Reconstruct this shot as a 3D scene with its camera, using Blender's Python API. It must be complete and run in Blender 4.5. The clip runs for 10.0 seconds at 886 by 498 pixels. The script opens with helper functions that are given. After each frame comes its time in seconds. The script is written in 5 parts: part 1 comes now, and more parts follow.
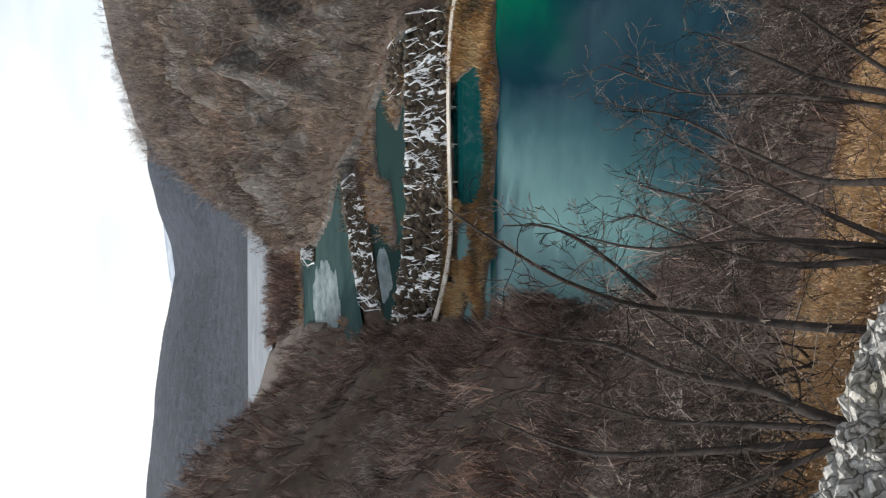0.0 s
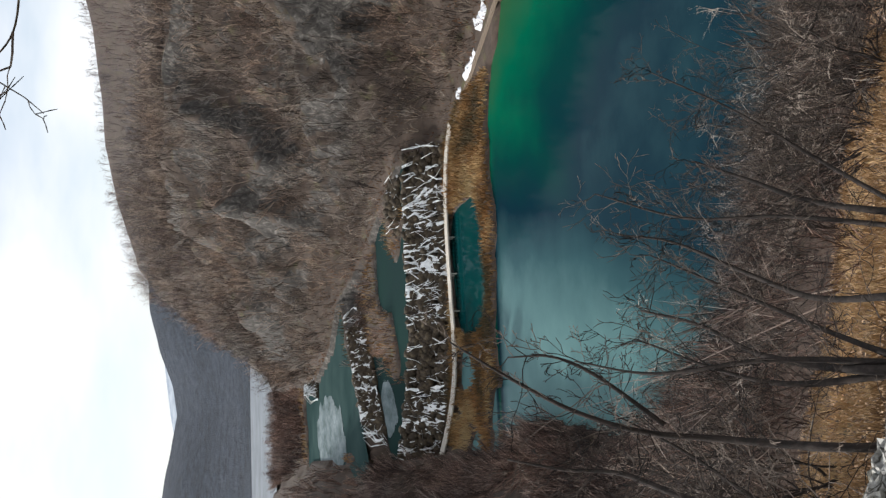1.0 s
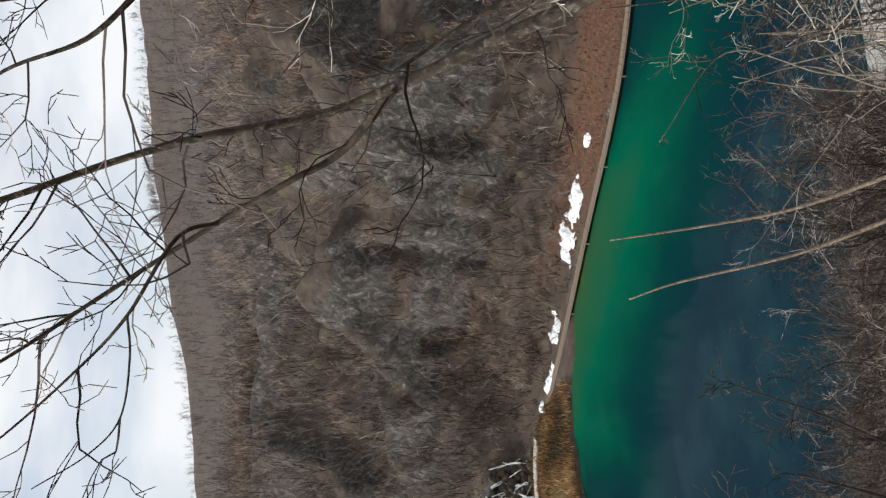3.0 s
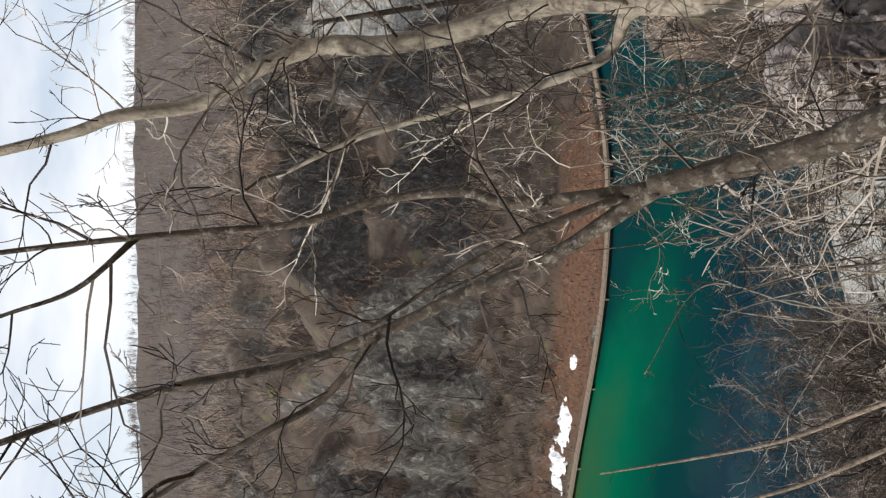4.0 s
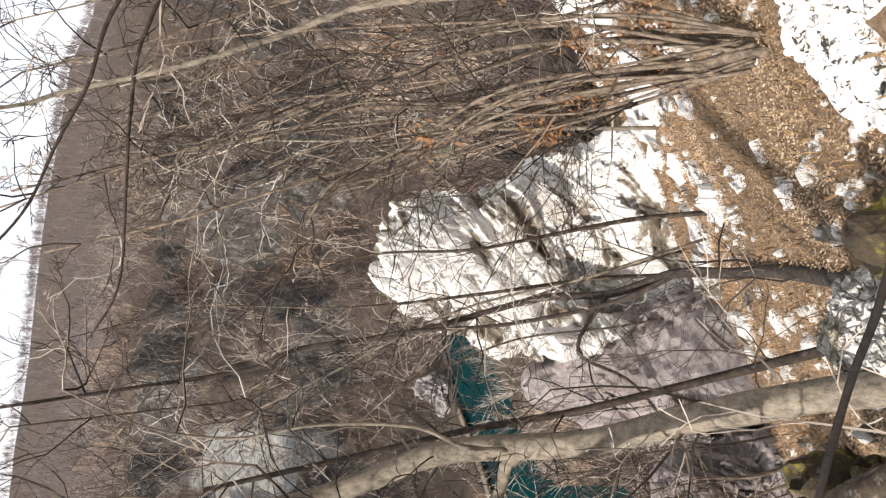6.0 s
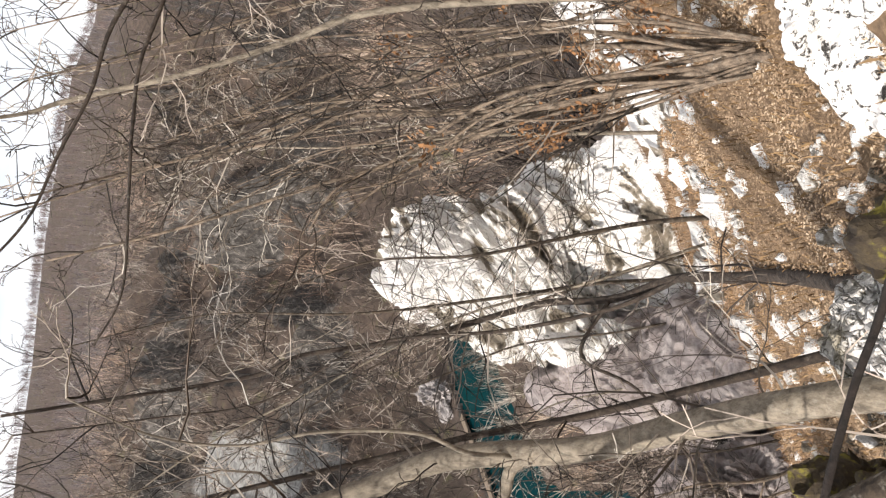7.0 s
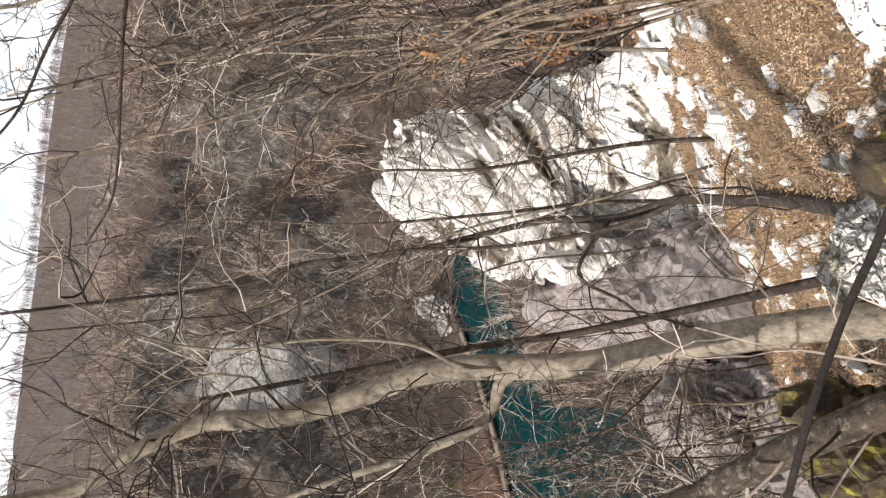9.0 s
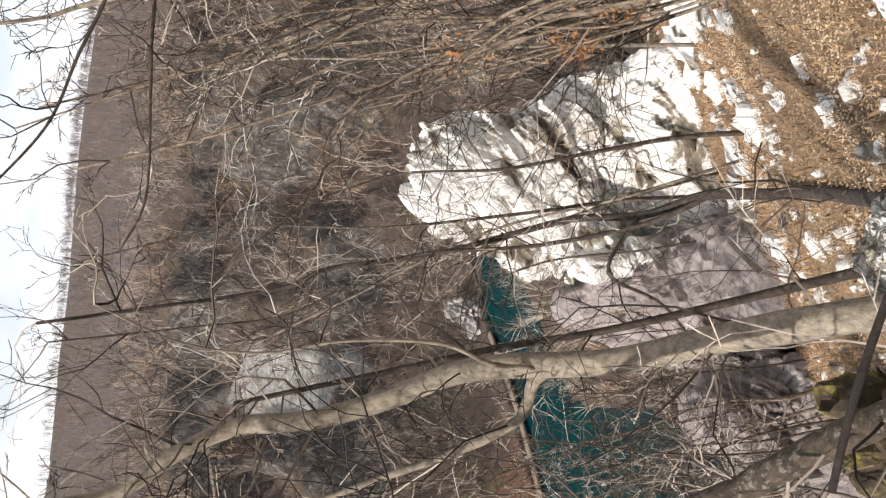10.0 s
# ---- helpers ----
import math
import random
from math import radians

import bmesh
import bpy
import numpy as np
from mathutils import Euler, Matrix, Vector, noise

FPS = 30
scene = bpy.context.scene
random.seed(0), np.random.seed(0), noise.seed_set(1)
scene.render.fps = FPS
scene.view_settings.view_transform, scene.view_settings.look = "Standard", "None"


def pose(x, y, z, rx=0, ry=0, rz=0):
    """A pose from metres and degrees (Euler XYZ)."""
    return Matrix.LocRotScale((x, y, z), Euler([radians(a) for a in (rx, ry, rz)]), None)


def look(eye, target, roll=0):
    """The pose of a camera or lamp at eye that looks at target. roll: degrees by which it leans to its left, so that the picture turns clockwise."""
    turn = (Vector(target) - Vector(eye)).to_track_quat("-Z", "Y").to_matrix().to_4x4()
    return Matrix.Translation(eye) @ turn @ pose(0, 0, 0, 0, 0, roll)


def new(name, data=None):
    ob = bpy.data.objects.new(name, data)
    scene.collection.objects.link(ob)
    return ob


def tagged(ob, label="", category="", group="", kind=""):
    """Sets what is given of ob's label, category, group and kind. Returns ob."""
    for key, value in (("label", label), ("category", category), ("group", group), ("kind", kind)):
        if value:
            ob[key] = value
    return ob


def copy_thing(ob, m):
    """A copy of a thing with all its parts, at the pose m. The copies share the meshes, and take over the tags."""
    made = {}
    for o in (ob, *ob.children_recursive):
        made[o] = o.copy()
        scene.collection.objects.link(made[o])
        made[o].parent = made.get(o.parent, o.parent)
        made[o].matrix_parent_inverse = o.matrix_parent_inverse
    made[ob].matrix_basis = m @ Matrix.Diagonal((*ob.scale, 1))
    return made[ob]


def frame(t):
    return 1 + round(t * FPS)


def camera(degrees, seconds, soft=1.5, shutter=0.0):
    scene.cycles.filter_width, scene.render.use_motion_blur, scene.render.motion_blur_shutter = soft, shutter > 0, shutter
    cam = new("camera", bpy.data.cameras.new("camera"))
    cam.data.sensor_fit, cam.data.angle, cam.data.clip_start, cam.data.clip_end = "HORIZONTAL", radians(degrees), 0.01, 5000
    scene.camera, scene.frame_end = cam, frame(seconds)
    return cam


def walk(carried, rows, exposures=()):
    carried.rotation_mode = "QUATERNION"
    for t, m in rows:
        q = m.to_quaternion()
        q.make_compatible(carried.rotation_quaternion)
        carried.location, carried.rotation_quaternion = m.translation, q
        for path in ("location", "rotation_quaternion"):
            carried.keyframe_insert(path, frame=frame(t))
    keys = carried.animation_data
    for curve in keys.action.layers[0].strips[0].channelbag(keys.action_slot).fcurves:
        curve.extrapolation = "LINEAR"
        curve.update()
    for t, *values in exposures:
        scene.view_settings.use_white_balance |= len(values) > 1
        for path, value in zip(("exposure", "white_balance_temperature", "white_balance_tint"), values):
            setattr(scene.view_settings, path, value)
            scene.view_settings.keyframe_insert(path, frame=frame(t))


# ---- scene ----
# ---------------------------------------------------------------- camera
cam = camera(53.0, 10.0, soft=1.3)
PATH = [
    (0.0, pose(-0.000, 0.000, 32.000, -0.00, 75.10, -90.00)),
    (0.5, pose(0.013, -0.015, 32.001, -0.76, 75.47, -95.09)),
    (1.0, pose(0.022, -0.067, 32.024, -1.07, 75.19, -99.73)),
    (1.5, pose(0.026, -0.160, 32.073, 1.18, 75.90, -102.04)),
    (2.0, pose(0.027, -0.173, 32.100, 4.44, 78.89, -102.97)),
    (2.2, pose(0.026, -0.193, 32.106, 4.41, 80.06, -104.90)),
    (3.3, pose(0.158, -0.154, 32.024, 0.12, 80.10, -123.07)),
    (3.5, pose(0.176, -0.156, 32.026, 5.09, 80.19, -120.42)),
    (4.0, pose(0.197, -0.209, 32.021, 8.91, 79.53, -124.78)),
    (4.5, pose(0.205, -0.238, 31.997, 13.44, 77.51, -132.35)),
    (5.0, pose(0.190, -0.280, 31.987, 15.10, 76.09, -139.60)),
    (5.5, pose(0.116, -0.329, 32.033, 15.53, 73.44, -145.59)),
    (7.0, pose(0.112, -0.341, 32.038, 13.19, 73.92, -149.23)),
    (7.5, pose(0.123, -0.338, 32.029, 12.94, 73.33, -149.08)),
    (8.0, pose(0.111, -0.340, 32.032, 13.59, 73.62, -147.79)),
    (8.5, pose(0.108, -0.338, 32.031, 13.86, 73.82, -146.02)),
    (9.0, pose(0.141, -0.318, 31.997, 14.37, 73.67, -142.32)),
    (9.5, pose(0.128, -0.317, 32.001, 13.93, 74.24, -142.49)),
    (10.0, pose(0.142, -0.298, 32.006, 11.56, 75.65, -145.46)),
]
walk(cam, PATH, exposures=[(0.0, 0.25, 6450, 10), (1.0, 0.14, 6450, 10), (2.2, 0.0, 6500, 10), (3.5, -0.06, 6500, 10), (4.0, 0.12, 6500, 10), (4.5, 0.28, 6550, 11), (5.5, 0.36, 6800, 14), (10.0, 0.36, 6800, 14)])

# ---------------------------------------------------------------- sky and sun
SUN_AZ, SUN_EL = -60.0, 33.0          # degrees from +y towards +x, and above the horizon
world = bpy.data.worlds.new("world")
scene.world = world
world.use_nodes = True
wn, wl = world.node_tree.nodes, world.node_tree.links
wn.clear()
sky = wn.new("ShaderNodeTexSky")
sky.sky_type, sky.sun_disc = "NISHITA", False
sky.sun_elevation, sky.sun_rotation = radians(SUN_EL), radians(SUN_AZ)
blue = wn.new("ShaderNodeBackground")
blue.inputs["Strength"].default_value = 0.14
wl.new(sky.outputs[0], blue.inputs["Color"])
grey = wn.new("ShaderNodeBackground")
grey.inputs["Color"].default_value = (0.95, 0.97, 1.0, 1)
grey.inputs["Strength"].default_value = 1.02
coord = wn.new("ShaderNodeTexCoord")
squash = wn.new("ShaderNodeMapping")
squash.inputs["Scale"].default_value = (2.2, 2.2, 6.0)
wl.new(coord.outputs["Generated"], squash.inputs["Vector"])
cloud = wn.new("ShaderNodeTexNoise")
cloud.inputs["Scale"].default_value, cloud.inputs["Detail"].default_value = 1.3, 5.0
wl.new(squash.outputs[0], cloud.inputs["Vector"])
cover = wn.new("ShaderNodeMapRange")
cover.inputs["From Min"].default_value, cover.inputs["From Max"].default_value = 0.36, 0.56
cover.inputs["To Min"].default_value, cover.inputs["To Max"].default_value = 0.45, 1.0
wl.new(cloud.outputs["Fac"], cover.inputs["Value"])
blend = wn.new("ShaderNodeMixShader")
wl.new(cover.outputs[0], blend.inputs[0])
wl.new(blue.outputs[0], blend.inputs[1])
wl.new(grey.outputs[0], blend.inputs[2])
wout = wn.new("ShaderNodeOutputWorld")
wl.new(blend.outputs[0], wout.inputs["Surface"])

sun = new("sun", bpy.data.lights.new("sun", "SUN"))
sun.data.energy, sun.data.angle, sun.data.color = 5.0, radians(0.8), (1.0, 0.955, 0.89)
sa, se = radians(SUN_AZ), radians(SUN_EL)
sun.matrix_world = look((60 * math.sin(sa), 60 * math.cos(sa), 90), (0, 0, 90 - 60 * math.tan(se)))

# ---------------------------------------------------------------- materials


def material(name, rough=0.9, metal=0.0):
    """A node material: returns (material, adder of nodes, linker, its principled shader)."""
    m = bpy.data.materials.new(name)
    m.use_nodes = True
    n, l = m.node_tree.nodes, m.node_tree.links
    bsdf = n["Principled BSDF"]
    bsdf.inputs["Roughness"].default_value, bsdf.inputs["Metallic"].default_value = rough, metal
    return m, n, l, bsdf


def ramp(n, l, source, stops):
    r = n.new("ShaderNodeValToRGB")
    el = r.color_ramp.elements
    while len(el) < len(stops):
        el.new(0.5)
    for e, (p, c) in zip(el, stops):
        e.position, e.color = p, (*c, 1)
    l.new(source, r.inputs[0])
    return r.outputs[0]


def noise_out(n, l, scale, detail=4.0, rough=0.6, stretch=(1, 1, 1), distort=0.0, where="Object"):
    c, mp, t = n.new("ShaderNodeTexCoord"), n.new("ShaderNodeMapping"), n.new("ShaderNodeTexNoise")
    mp.inputs["Scale"].default_value = stretch
    l.new(c.outputs[where], mp.inputs["Vector"])
    l.new(mp.outputs[0], t.inputs["Vector"])
    t.inputs["Scale"].default_value, t.inputs["Detail"].default_value = scale, detail
    t.inputs["Roughness"].default_value, t.inputs["Distortion"].default_value = rough, distort
    return t.outputs["Fac"]


def mix(n, l, fac, a, b, mode="MIX"):
    x = n.new("ShaderNodeMix")
    x.data_type, x.blend_type = "RGBA", mode
    for k, v in ((0, fac), (6, a), (7, b)):
        if isinstance(v, bpy.types.NodeSocket):
            l.new(v, x.inputs[k])
        else:
            x.inputs[k].default_value = v if k == 0 else (*v, 1)
    return x.outputs[2]


def maths(n, l, op, a, b):
    x = n.new("ShaderNodeMath")
    x.operation = op
    for k, v in ((0, a), (1, b)):
        if isinstance(v, bpy.types.NodeSocket):
            l.new(v, x.inputs[k])
        else:
            x.inputs[k].default_value = v
    return x.outputs[0]


def span(n, l, v, lo, hi, a=0.0, b=1.0):
    x = n.new("ShaderNodeMapRange")
    l.new(v, x.inputs["Value"])
    for k, w in (("From Min", lo), ("From Max", hi), ("To Min", a), ("To Max", b)):
        x.inputs[k].default_value = w
    return x.outputs[0]


def bump(n, l, bsdf, height, strength, distance):
    b = n.new("ShaderNodeBump")
    b.inputs["Strength"].default_value, b.inputs["Distance"].default_value = strength, distance
    l.new(height, b.inputs["Height"])
    l.new(b.outputs[0], bsdf.inputs["Normal"])


def attribute(n, name):
    a = n.new("ShaderNodeAttribute")
    a.attribute_name = name
    return a.outputs["Fac"]


# the forest floor: brown leaf litter, grey limestone where it is steep, dry grass near the water
M_GROUND, n, l, b = material("hillside_soil", 0.95)
geo = n.new("ShaderNodeNewGeometry")
sep = n.new("ShaderNodeSeparateXYZ")
l.new(geo.outputs["True Normal"], sep.inputs[0])
big, mid, fine = noise_out(n, l, 0.05), noise_out(n, l, 0.6, 6), noise_out(n, l, 9.0, 8, 0.75)
soil = ramp(n, l, mid, [(0.3, (0.018, 0.013, 0.011)), (0.5, (0.042, 0.031, 0.024)), (0.7, (0.10, 0.073, 0.056))])
soil = mix(n, l, span(n, l, fine, 0.35, 0.7), soil, (0.075, 0.052, 0.038))
moss = span(n, l, noise_out(n, l, 0.35, 5), 0.58, 0.7, 0, 0.55)
soil = mix(n, l, moss, soil, (0.10, 0.105, 0.035))
stone = ramp(n, l, noise_out(n, l, 0.8, 12, 0.85, (1, 1, 0.7), 0.8), [(0.40, (0.012, 0.010, 0.009)), (0.49, (0.04, 0.036, 0.032)), (0.56, (0.10, 0.092, 0.083)), (0.66, (0.34, 0.315, 0.285))])
steep = maths(n, l, "ADD", sep.outputs[2], span(n, l, mid, 0.2, 0.8, -0.12, 0.12))
col = mix(n, l, maths(n, l, "MULTIPLY", span(n, l, steep, 0.5, 0.6, 1, 0), attribute(n, "rocky")), soil, stone)
gravel = maths(n, l, "MULTIPLY", attribute(n, "scree"), span(n, l, noise_out(n, l, 1.2, 6), 0.35, 0.5, 0, 1))
pale = ramp(n, l, noise_out(n, l, 1.0, 9, 0.75, (1, 1, 3.0), 0.4), [(0.3, (0.05, 0.05, 0.048)), (0.46, (0.20, 0.20, 0.19)), (0.66, (0.40, 0.40, 0.38))])
col = mix(n, l, maths(n, l, "MULTIPLY", attribute(n, "crag"), span(n, l, mid, 0.3, 0.5, 0.5, 1)), col, pale)
pebble = ramp(n, l, fine, [(0.35, (0.22, 0.22, 0.2)), (0.55, (0.46, 0.46, 0.43)), (0.7, (0.6, 0.6, 0.57))])
col = mix(n, l, gravel, col, pebble)
leafy = maths(n, l, "MULTIPLY", attribute(n, "bracken"), span(n, l, noise_out(n, l, 0.9, 6), 0.25, 0.5, 0.3, 1))
col = mix(n, l, leafy, col, ramp(n, l, noise_out(n, l, 3.0, 7, 0.75), [(0.35, (0.032, 0.017, 0.011)), (0.55, (0.11, 0.052, 0.028)), (0.7, (0.17, 0.095, 0.053))]))
litter_tone = ramp(n, l, noise_out(n, l, 14.0, 8, 0.75), [(0.35, (0.12, 0.076, 0.043)), (0.55, (0.27, 0.18, 0.105)), (0.7, (0.40, 0.295, 0.185))])
col = mix(n, l, maths(n, l, "MULTIPLY", attribute(n, "litter"), span(n, l, mid, 0.25, 0.4, 0.4, 1)), col, litter_tone)
l.new(col, b.inputs["Base Color"])
bump(n, l, b, maths(n, l, "ADD", fine, mid), 0.7, 0.12)

# limestone of the near rocks: white faces, dipping dark seams, brown stains
BEDDING = Vector((-0.18, 0.56, 0.81))
M_ROCK, n, l, b = material("limestone", 0.85)
c, dot, far_along, laid = n.new("ShaderNodeTexCoord"), n.new("ShaderNodeVectorMath"), n.new("ShaderNodeVectorMath"), n.new("ShaderNodeVectorMath")
dot.operation, far_along.operation, laid.operation = "DOT_PRODUCT", "SCALE", "ADD"
l.new(c.outputs["Object"], dot.inputs[0])
dot.inputs[1].default_value = BEDDING
far_along.inputs[0].default_value = BEDDING * 2.6
l.new(dot.outputs["Value"], far_along.inputs["Scale"])
l.new(c.outputs["Object"], laid.inputs[0])
l.new(far_along.outputs[0], laid.inputs[1])


def bedded(scale, detail, rough, distort):
    t = n.new("ShaderNodeTexNoise")
    l.new(laid.outputs[0], t.inputs["Vector"])
    t.inputs["Scale"].default_value, t.inputs["Detail"].default_value = scale, detail
    t.inputs["Roughness"].default_value, t.inputs["Distortion"].default_value = rough, distort
    return t.outputs["Fac"]


veins, crack = bedded(0.75, 8, 0.62, 0.8), bedded(2.6, 10, 0.75, 1.2)
grit = noise_out(n, l, 30.0, 4, 0.7)
col = ramp(n, l, veins, [(0.365, (0.09, 0.075, 0.055)), (0.43, (0.30, 0.26, 0.20)), (0.455, (0.84, 0.83, 0.80)), (0.75, (0.94, 0.93, 0.91))])
col = mix(n, l, span(n, l, crack, 0.385, 0.425, 0.92, 0), col, (0.06, 0.055, 0.045))
col = mix(n, l, span(n, l, noise_out(n, l, 1.1, 6, 0.65), 0.60, 0.68, 0, 0.5), col, (0.25, 0.19, 0.12))
col = mix(n, l, span(n, l, grit, 0.3, 0.45, 0.3, 0), col, (0.3, 0.29, 0.27))
l.new(col, b.inputs["Base Color"])
bump(n, l, b, maths(n, l, "ADD", maths(n, l, "ADD", veins, crack), maths(n, l, "MULTIPLY", grit, 0.25)), 1.0, 0.08)

M_GREYROCK, n, l, b = material("grey_shore_stone", 0.9)
a = noise_out(n, l, 1.2, 8, 0.75)
l.new(ramp(n, l, a, [(0.35, (0.08, 0.075, 0.07)), (0.5, (0.26, 0.24, 0.235)), (0.65, (0.46, 0.44, 0.43))]), b.inputs["Base Color"])
bump(n, l, b, a, 0.9, 0.2)

# rounded knobs, the shade of the gaps between them painted as dark joints
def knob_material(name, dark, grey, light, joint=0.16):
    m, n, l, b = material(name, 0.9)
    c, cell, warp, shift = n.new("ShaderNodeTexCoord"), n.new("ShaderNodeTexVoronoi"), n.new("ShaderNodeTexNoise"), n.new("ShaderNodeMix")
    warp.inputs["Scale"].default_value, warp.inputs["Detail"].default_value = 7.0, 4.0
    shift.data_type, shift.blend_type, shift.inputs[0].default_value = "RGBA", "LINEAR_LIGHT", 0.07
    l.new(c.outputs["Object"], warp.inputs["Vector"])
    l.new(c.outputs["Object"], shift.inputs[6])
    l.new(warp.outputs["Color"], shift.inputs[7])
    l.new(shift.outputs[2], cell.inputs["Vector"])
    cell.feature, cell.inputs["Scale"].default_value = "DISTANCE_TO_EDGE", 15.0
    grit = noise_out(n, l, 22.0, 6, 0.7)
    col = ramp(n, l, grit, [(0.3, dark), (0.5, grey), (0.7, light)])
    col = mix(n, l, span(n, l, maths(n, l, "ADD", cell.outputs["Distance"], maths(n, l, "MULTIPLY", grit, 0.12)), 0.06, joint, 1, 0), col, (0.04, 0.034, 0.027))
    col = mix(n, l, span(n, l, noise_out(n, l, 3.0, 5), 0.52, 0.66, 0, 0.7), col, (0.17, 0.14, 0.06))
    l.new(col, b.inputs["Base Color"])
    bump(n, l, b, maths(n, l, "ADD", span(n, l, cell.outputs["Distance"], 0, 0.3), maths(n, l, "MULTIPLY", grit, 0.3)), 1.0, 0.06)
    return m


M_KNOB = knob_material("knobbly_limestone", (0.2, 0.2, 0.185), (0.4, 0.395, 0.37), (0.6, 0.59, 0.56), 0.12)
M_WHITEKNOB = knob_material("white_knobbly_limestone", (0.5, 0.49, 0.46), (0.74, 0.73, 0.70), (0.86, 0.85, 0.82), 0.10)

# pinkish grey stone with fine dark seams
M_PINK, n, l, b = material("pinkish_limestone", 0.9)
a, seam = noise_out(n, l, 1.5, 9, 0.75, (1.6, 1.6, 0.6), 0.6), noise_out(n, l, 8.0, 8, 0.75, (2.2, 2.2, 0.5), 0.6)
col = ramp(n, l, a, [(0.32, (0.19, 0.155, 0.148)), (0.5, (0.41, 0.36, 0.347)), (0.66, (0.61, 0.56, 0.54))])
col = mix(n, l, span(n, l, seam, 0.36, 0.42, 0.6, 0), col, (0.07, 0.058, 0.052))
l.new(col, b.inputs["Base Color"])
bump(n, l, b, maths(n, l, "ADD", a, seam), 1.0, 0.08)

# white stone with dark solution holes
M_PITTED, n, l, b = material("pitted_limestone", 0.85)
a, hole, blot = noise_out(n, l, 5.0, 8, 0.7), noise_out(n, l, 17.0, 5, 0.75, (1, 1, 1.6), 0.6), noise_out(n, l, 2.6, 8, 0.7, (1, 1, 1), 0.5)
col = ramp(n, l, a, [(0.3, (0.5, 0.48, 0.44)), (0.45, (0.80, 0.79, 0.76)), (0.7, (0.9, 0.89, 0.87))])
col = mix(n, l, span(n, l, hole, 0.39, 0.45, 0.95, 0), col, (0.035, 0.03, 0.025))
col = mix(n, l, span(n, l, blot, 0.62, 0.70, 0, 0.55), col, (0.22, 0.19, 0.14))
l.new(col, b.inputs["Base Color"])
bump(n, l, b, maths(n, l, "ADD", span(n, l, hole, 0.33, 0.45), maths(n, l, "MULTIPLY", a, 0.6)), 1.0, 0.03)


def bark_material(name, dark, light, scale=14.0, lichen=0.5):
    m, n, l, b = material(name, 0.92)
    a = noise_out(n, l, scale, 8, 0.78, (1, 1, 0.5))
    col = ramp(n, l, a, [(0.38, dark), (0.60, light)])
    patch = span(n, l, noise_out(n, l, 26.0, 7, 0.75), 0.54, 0.64, 0, lichen)
    col = mix(n, l, patch, col, (0.42, 0.40, 0.34))
    col = mix(n, l, span(n, l, noise_out(n, l, 4.0, 6, 0.7), 0.58, 0.70, 0, 0.5 * lichen), col, (0.16, 0.15, 0.07))
    l.new(col, b.inputs["Base Color"])
    bump(n, l, b, a, 0.9, 0.016)
    return m


M_BARK = bark_material("grey_bark", (0.11, 0.093, 0.072), (0.31, 0.27, 0.21), 20, 0.3)
M_ASH = bark_material("brown_bark", (0.018, 0.014, 0.010), (0.09, 0.068, 0.048), 24, 0.42)
M_HAZEL = bark_material("hazel_bark", (0.055, 0.042, 0.031), (0.27, 0.21, 0.155), 26, 0.3)
M_HORN = bark_material("hornbeam_bark", (0.012, 0.009, 0.007), (0.06, 0.044, 0.033), 24, 0.15)
M_DARKBARK = bark_material("dark_bark", (0.007, 0.005, 0.004), (0.03, 0.021, 0.017), 18, 0.03)
def thicket_material(name, dark, light, pale):
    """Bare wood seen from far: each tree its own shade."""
    m, n, l, b = material(name, 0.95)
    t = attribute(n, "tone")
    col = ramp(n, l, t, [(0.0, dark), (0.6, light), (1.0, pale)])
    stand = noise_out(n, l, 0.045, 4, 0.65)
    col = mix(n, l, 1.0, col, ramp(n, l, stand, [(0.36, (0.86, 0.98, 1.06)), (0.5, (1.0, 0.98, 0.95)), (0.64, (1.13, 0.98, 0.86))]), "MULTIPLY")
    l.new(col, b.inputs["Base Color"])
    return m


M_FOREST = thicket_material("bare_forest_wood", (0.016, 0.012, 0.010), (0.165, 0.125, 0.104), (0.52, 0.44, 0.37))
# rim woods, made paler and more purple in the colour to stand for haze
M_RIMWOOD = thicket_material("hazy_rim_wood", (0.080, 0.065, 0.068), (0.178, 0.148, 0.150), (0.275, 0.24, 0.243))
M_BRUSH = thicket_material("bare_brush_wood", (0.014, 0.010, 0.009), (0.14, 0.10, 0.08), (0.50, 0.42, 0.34))
M_SCRUB = thicket_material("bare_scrub_wood", (0.016, 0.010, 0.009), (0.16, 0.10, 0.082), (0.44, 0.35, 0.30))
M_TWIG = thicket_material("pale_twigs", (0.010, 0.008, 0.006), (0.12, 0.092, 0.07), (0.52, 0.46, 0.39))
M_GREYTWIG = thicket_material("grey_twigs", (0.009, 0.007, 0.006), (0.10, 0.075, 0.06), (0.46, 0.39, 0.33))
M_DARKTWIG = thicket_material("dark_twigs", (0.010, 0.008, 0.007), (0.05, 0.036, 0.03), (0.14, 0.11, 0.09))
M_RUST = thicket_material("rust_grass", (0.075, 0.033, 0.014), (0.16, 0.072, 0.03), (0.27, 0.155, 0.075))
M_STRAW = thicket_material("bleached_straw", (0.13, 0.075, 0.036), (0.42, 0.27, 0.135), (0.62, 0.46, 0.27))
M_REED = thicket_material("dry_reed", (0.07, 0.055, 0.025), (0.27, 0.145, 0.052), (0.42, 0.31, 0.16))

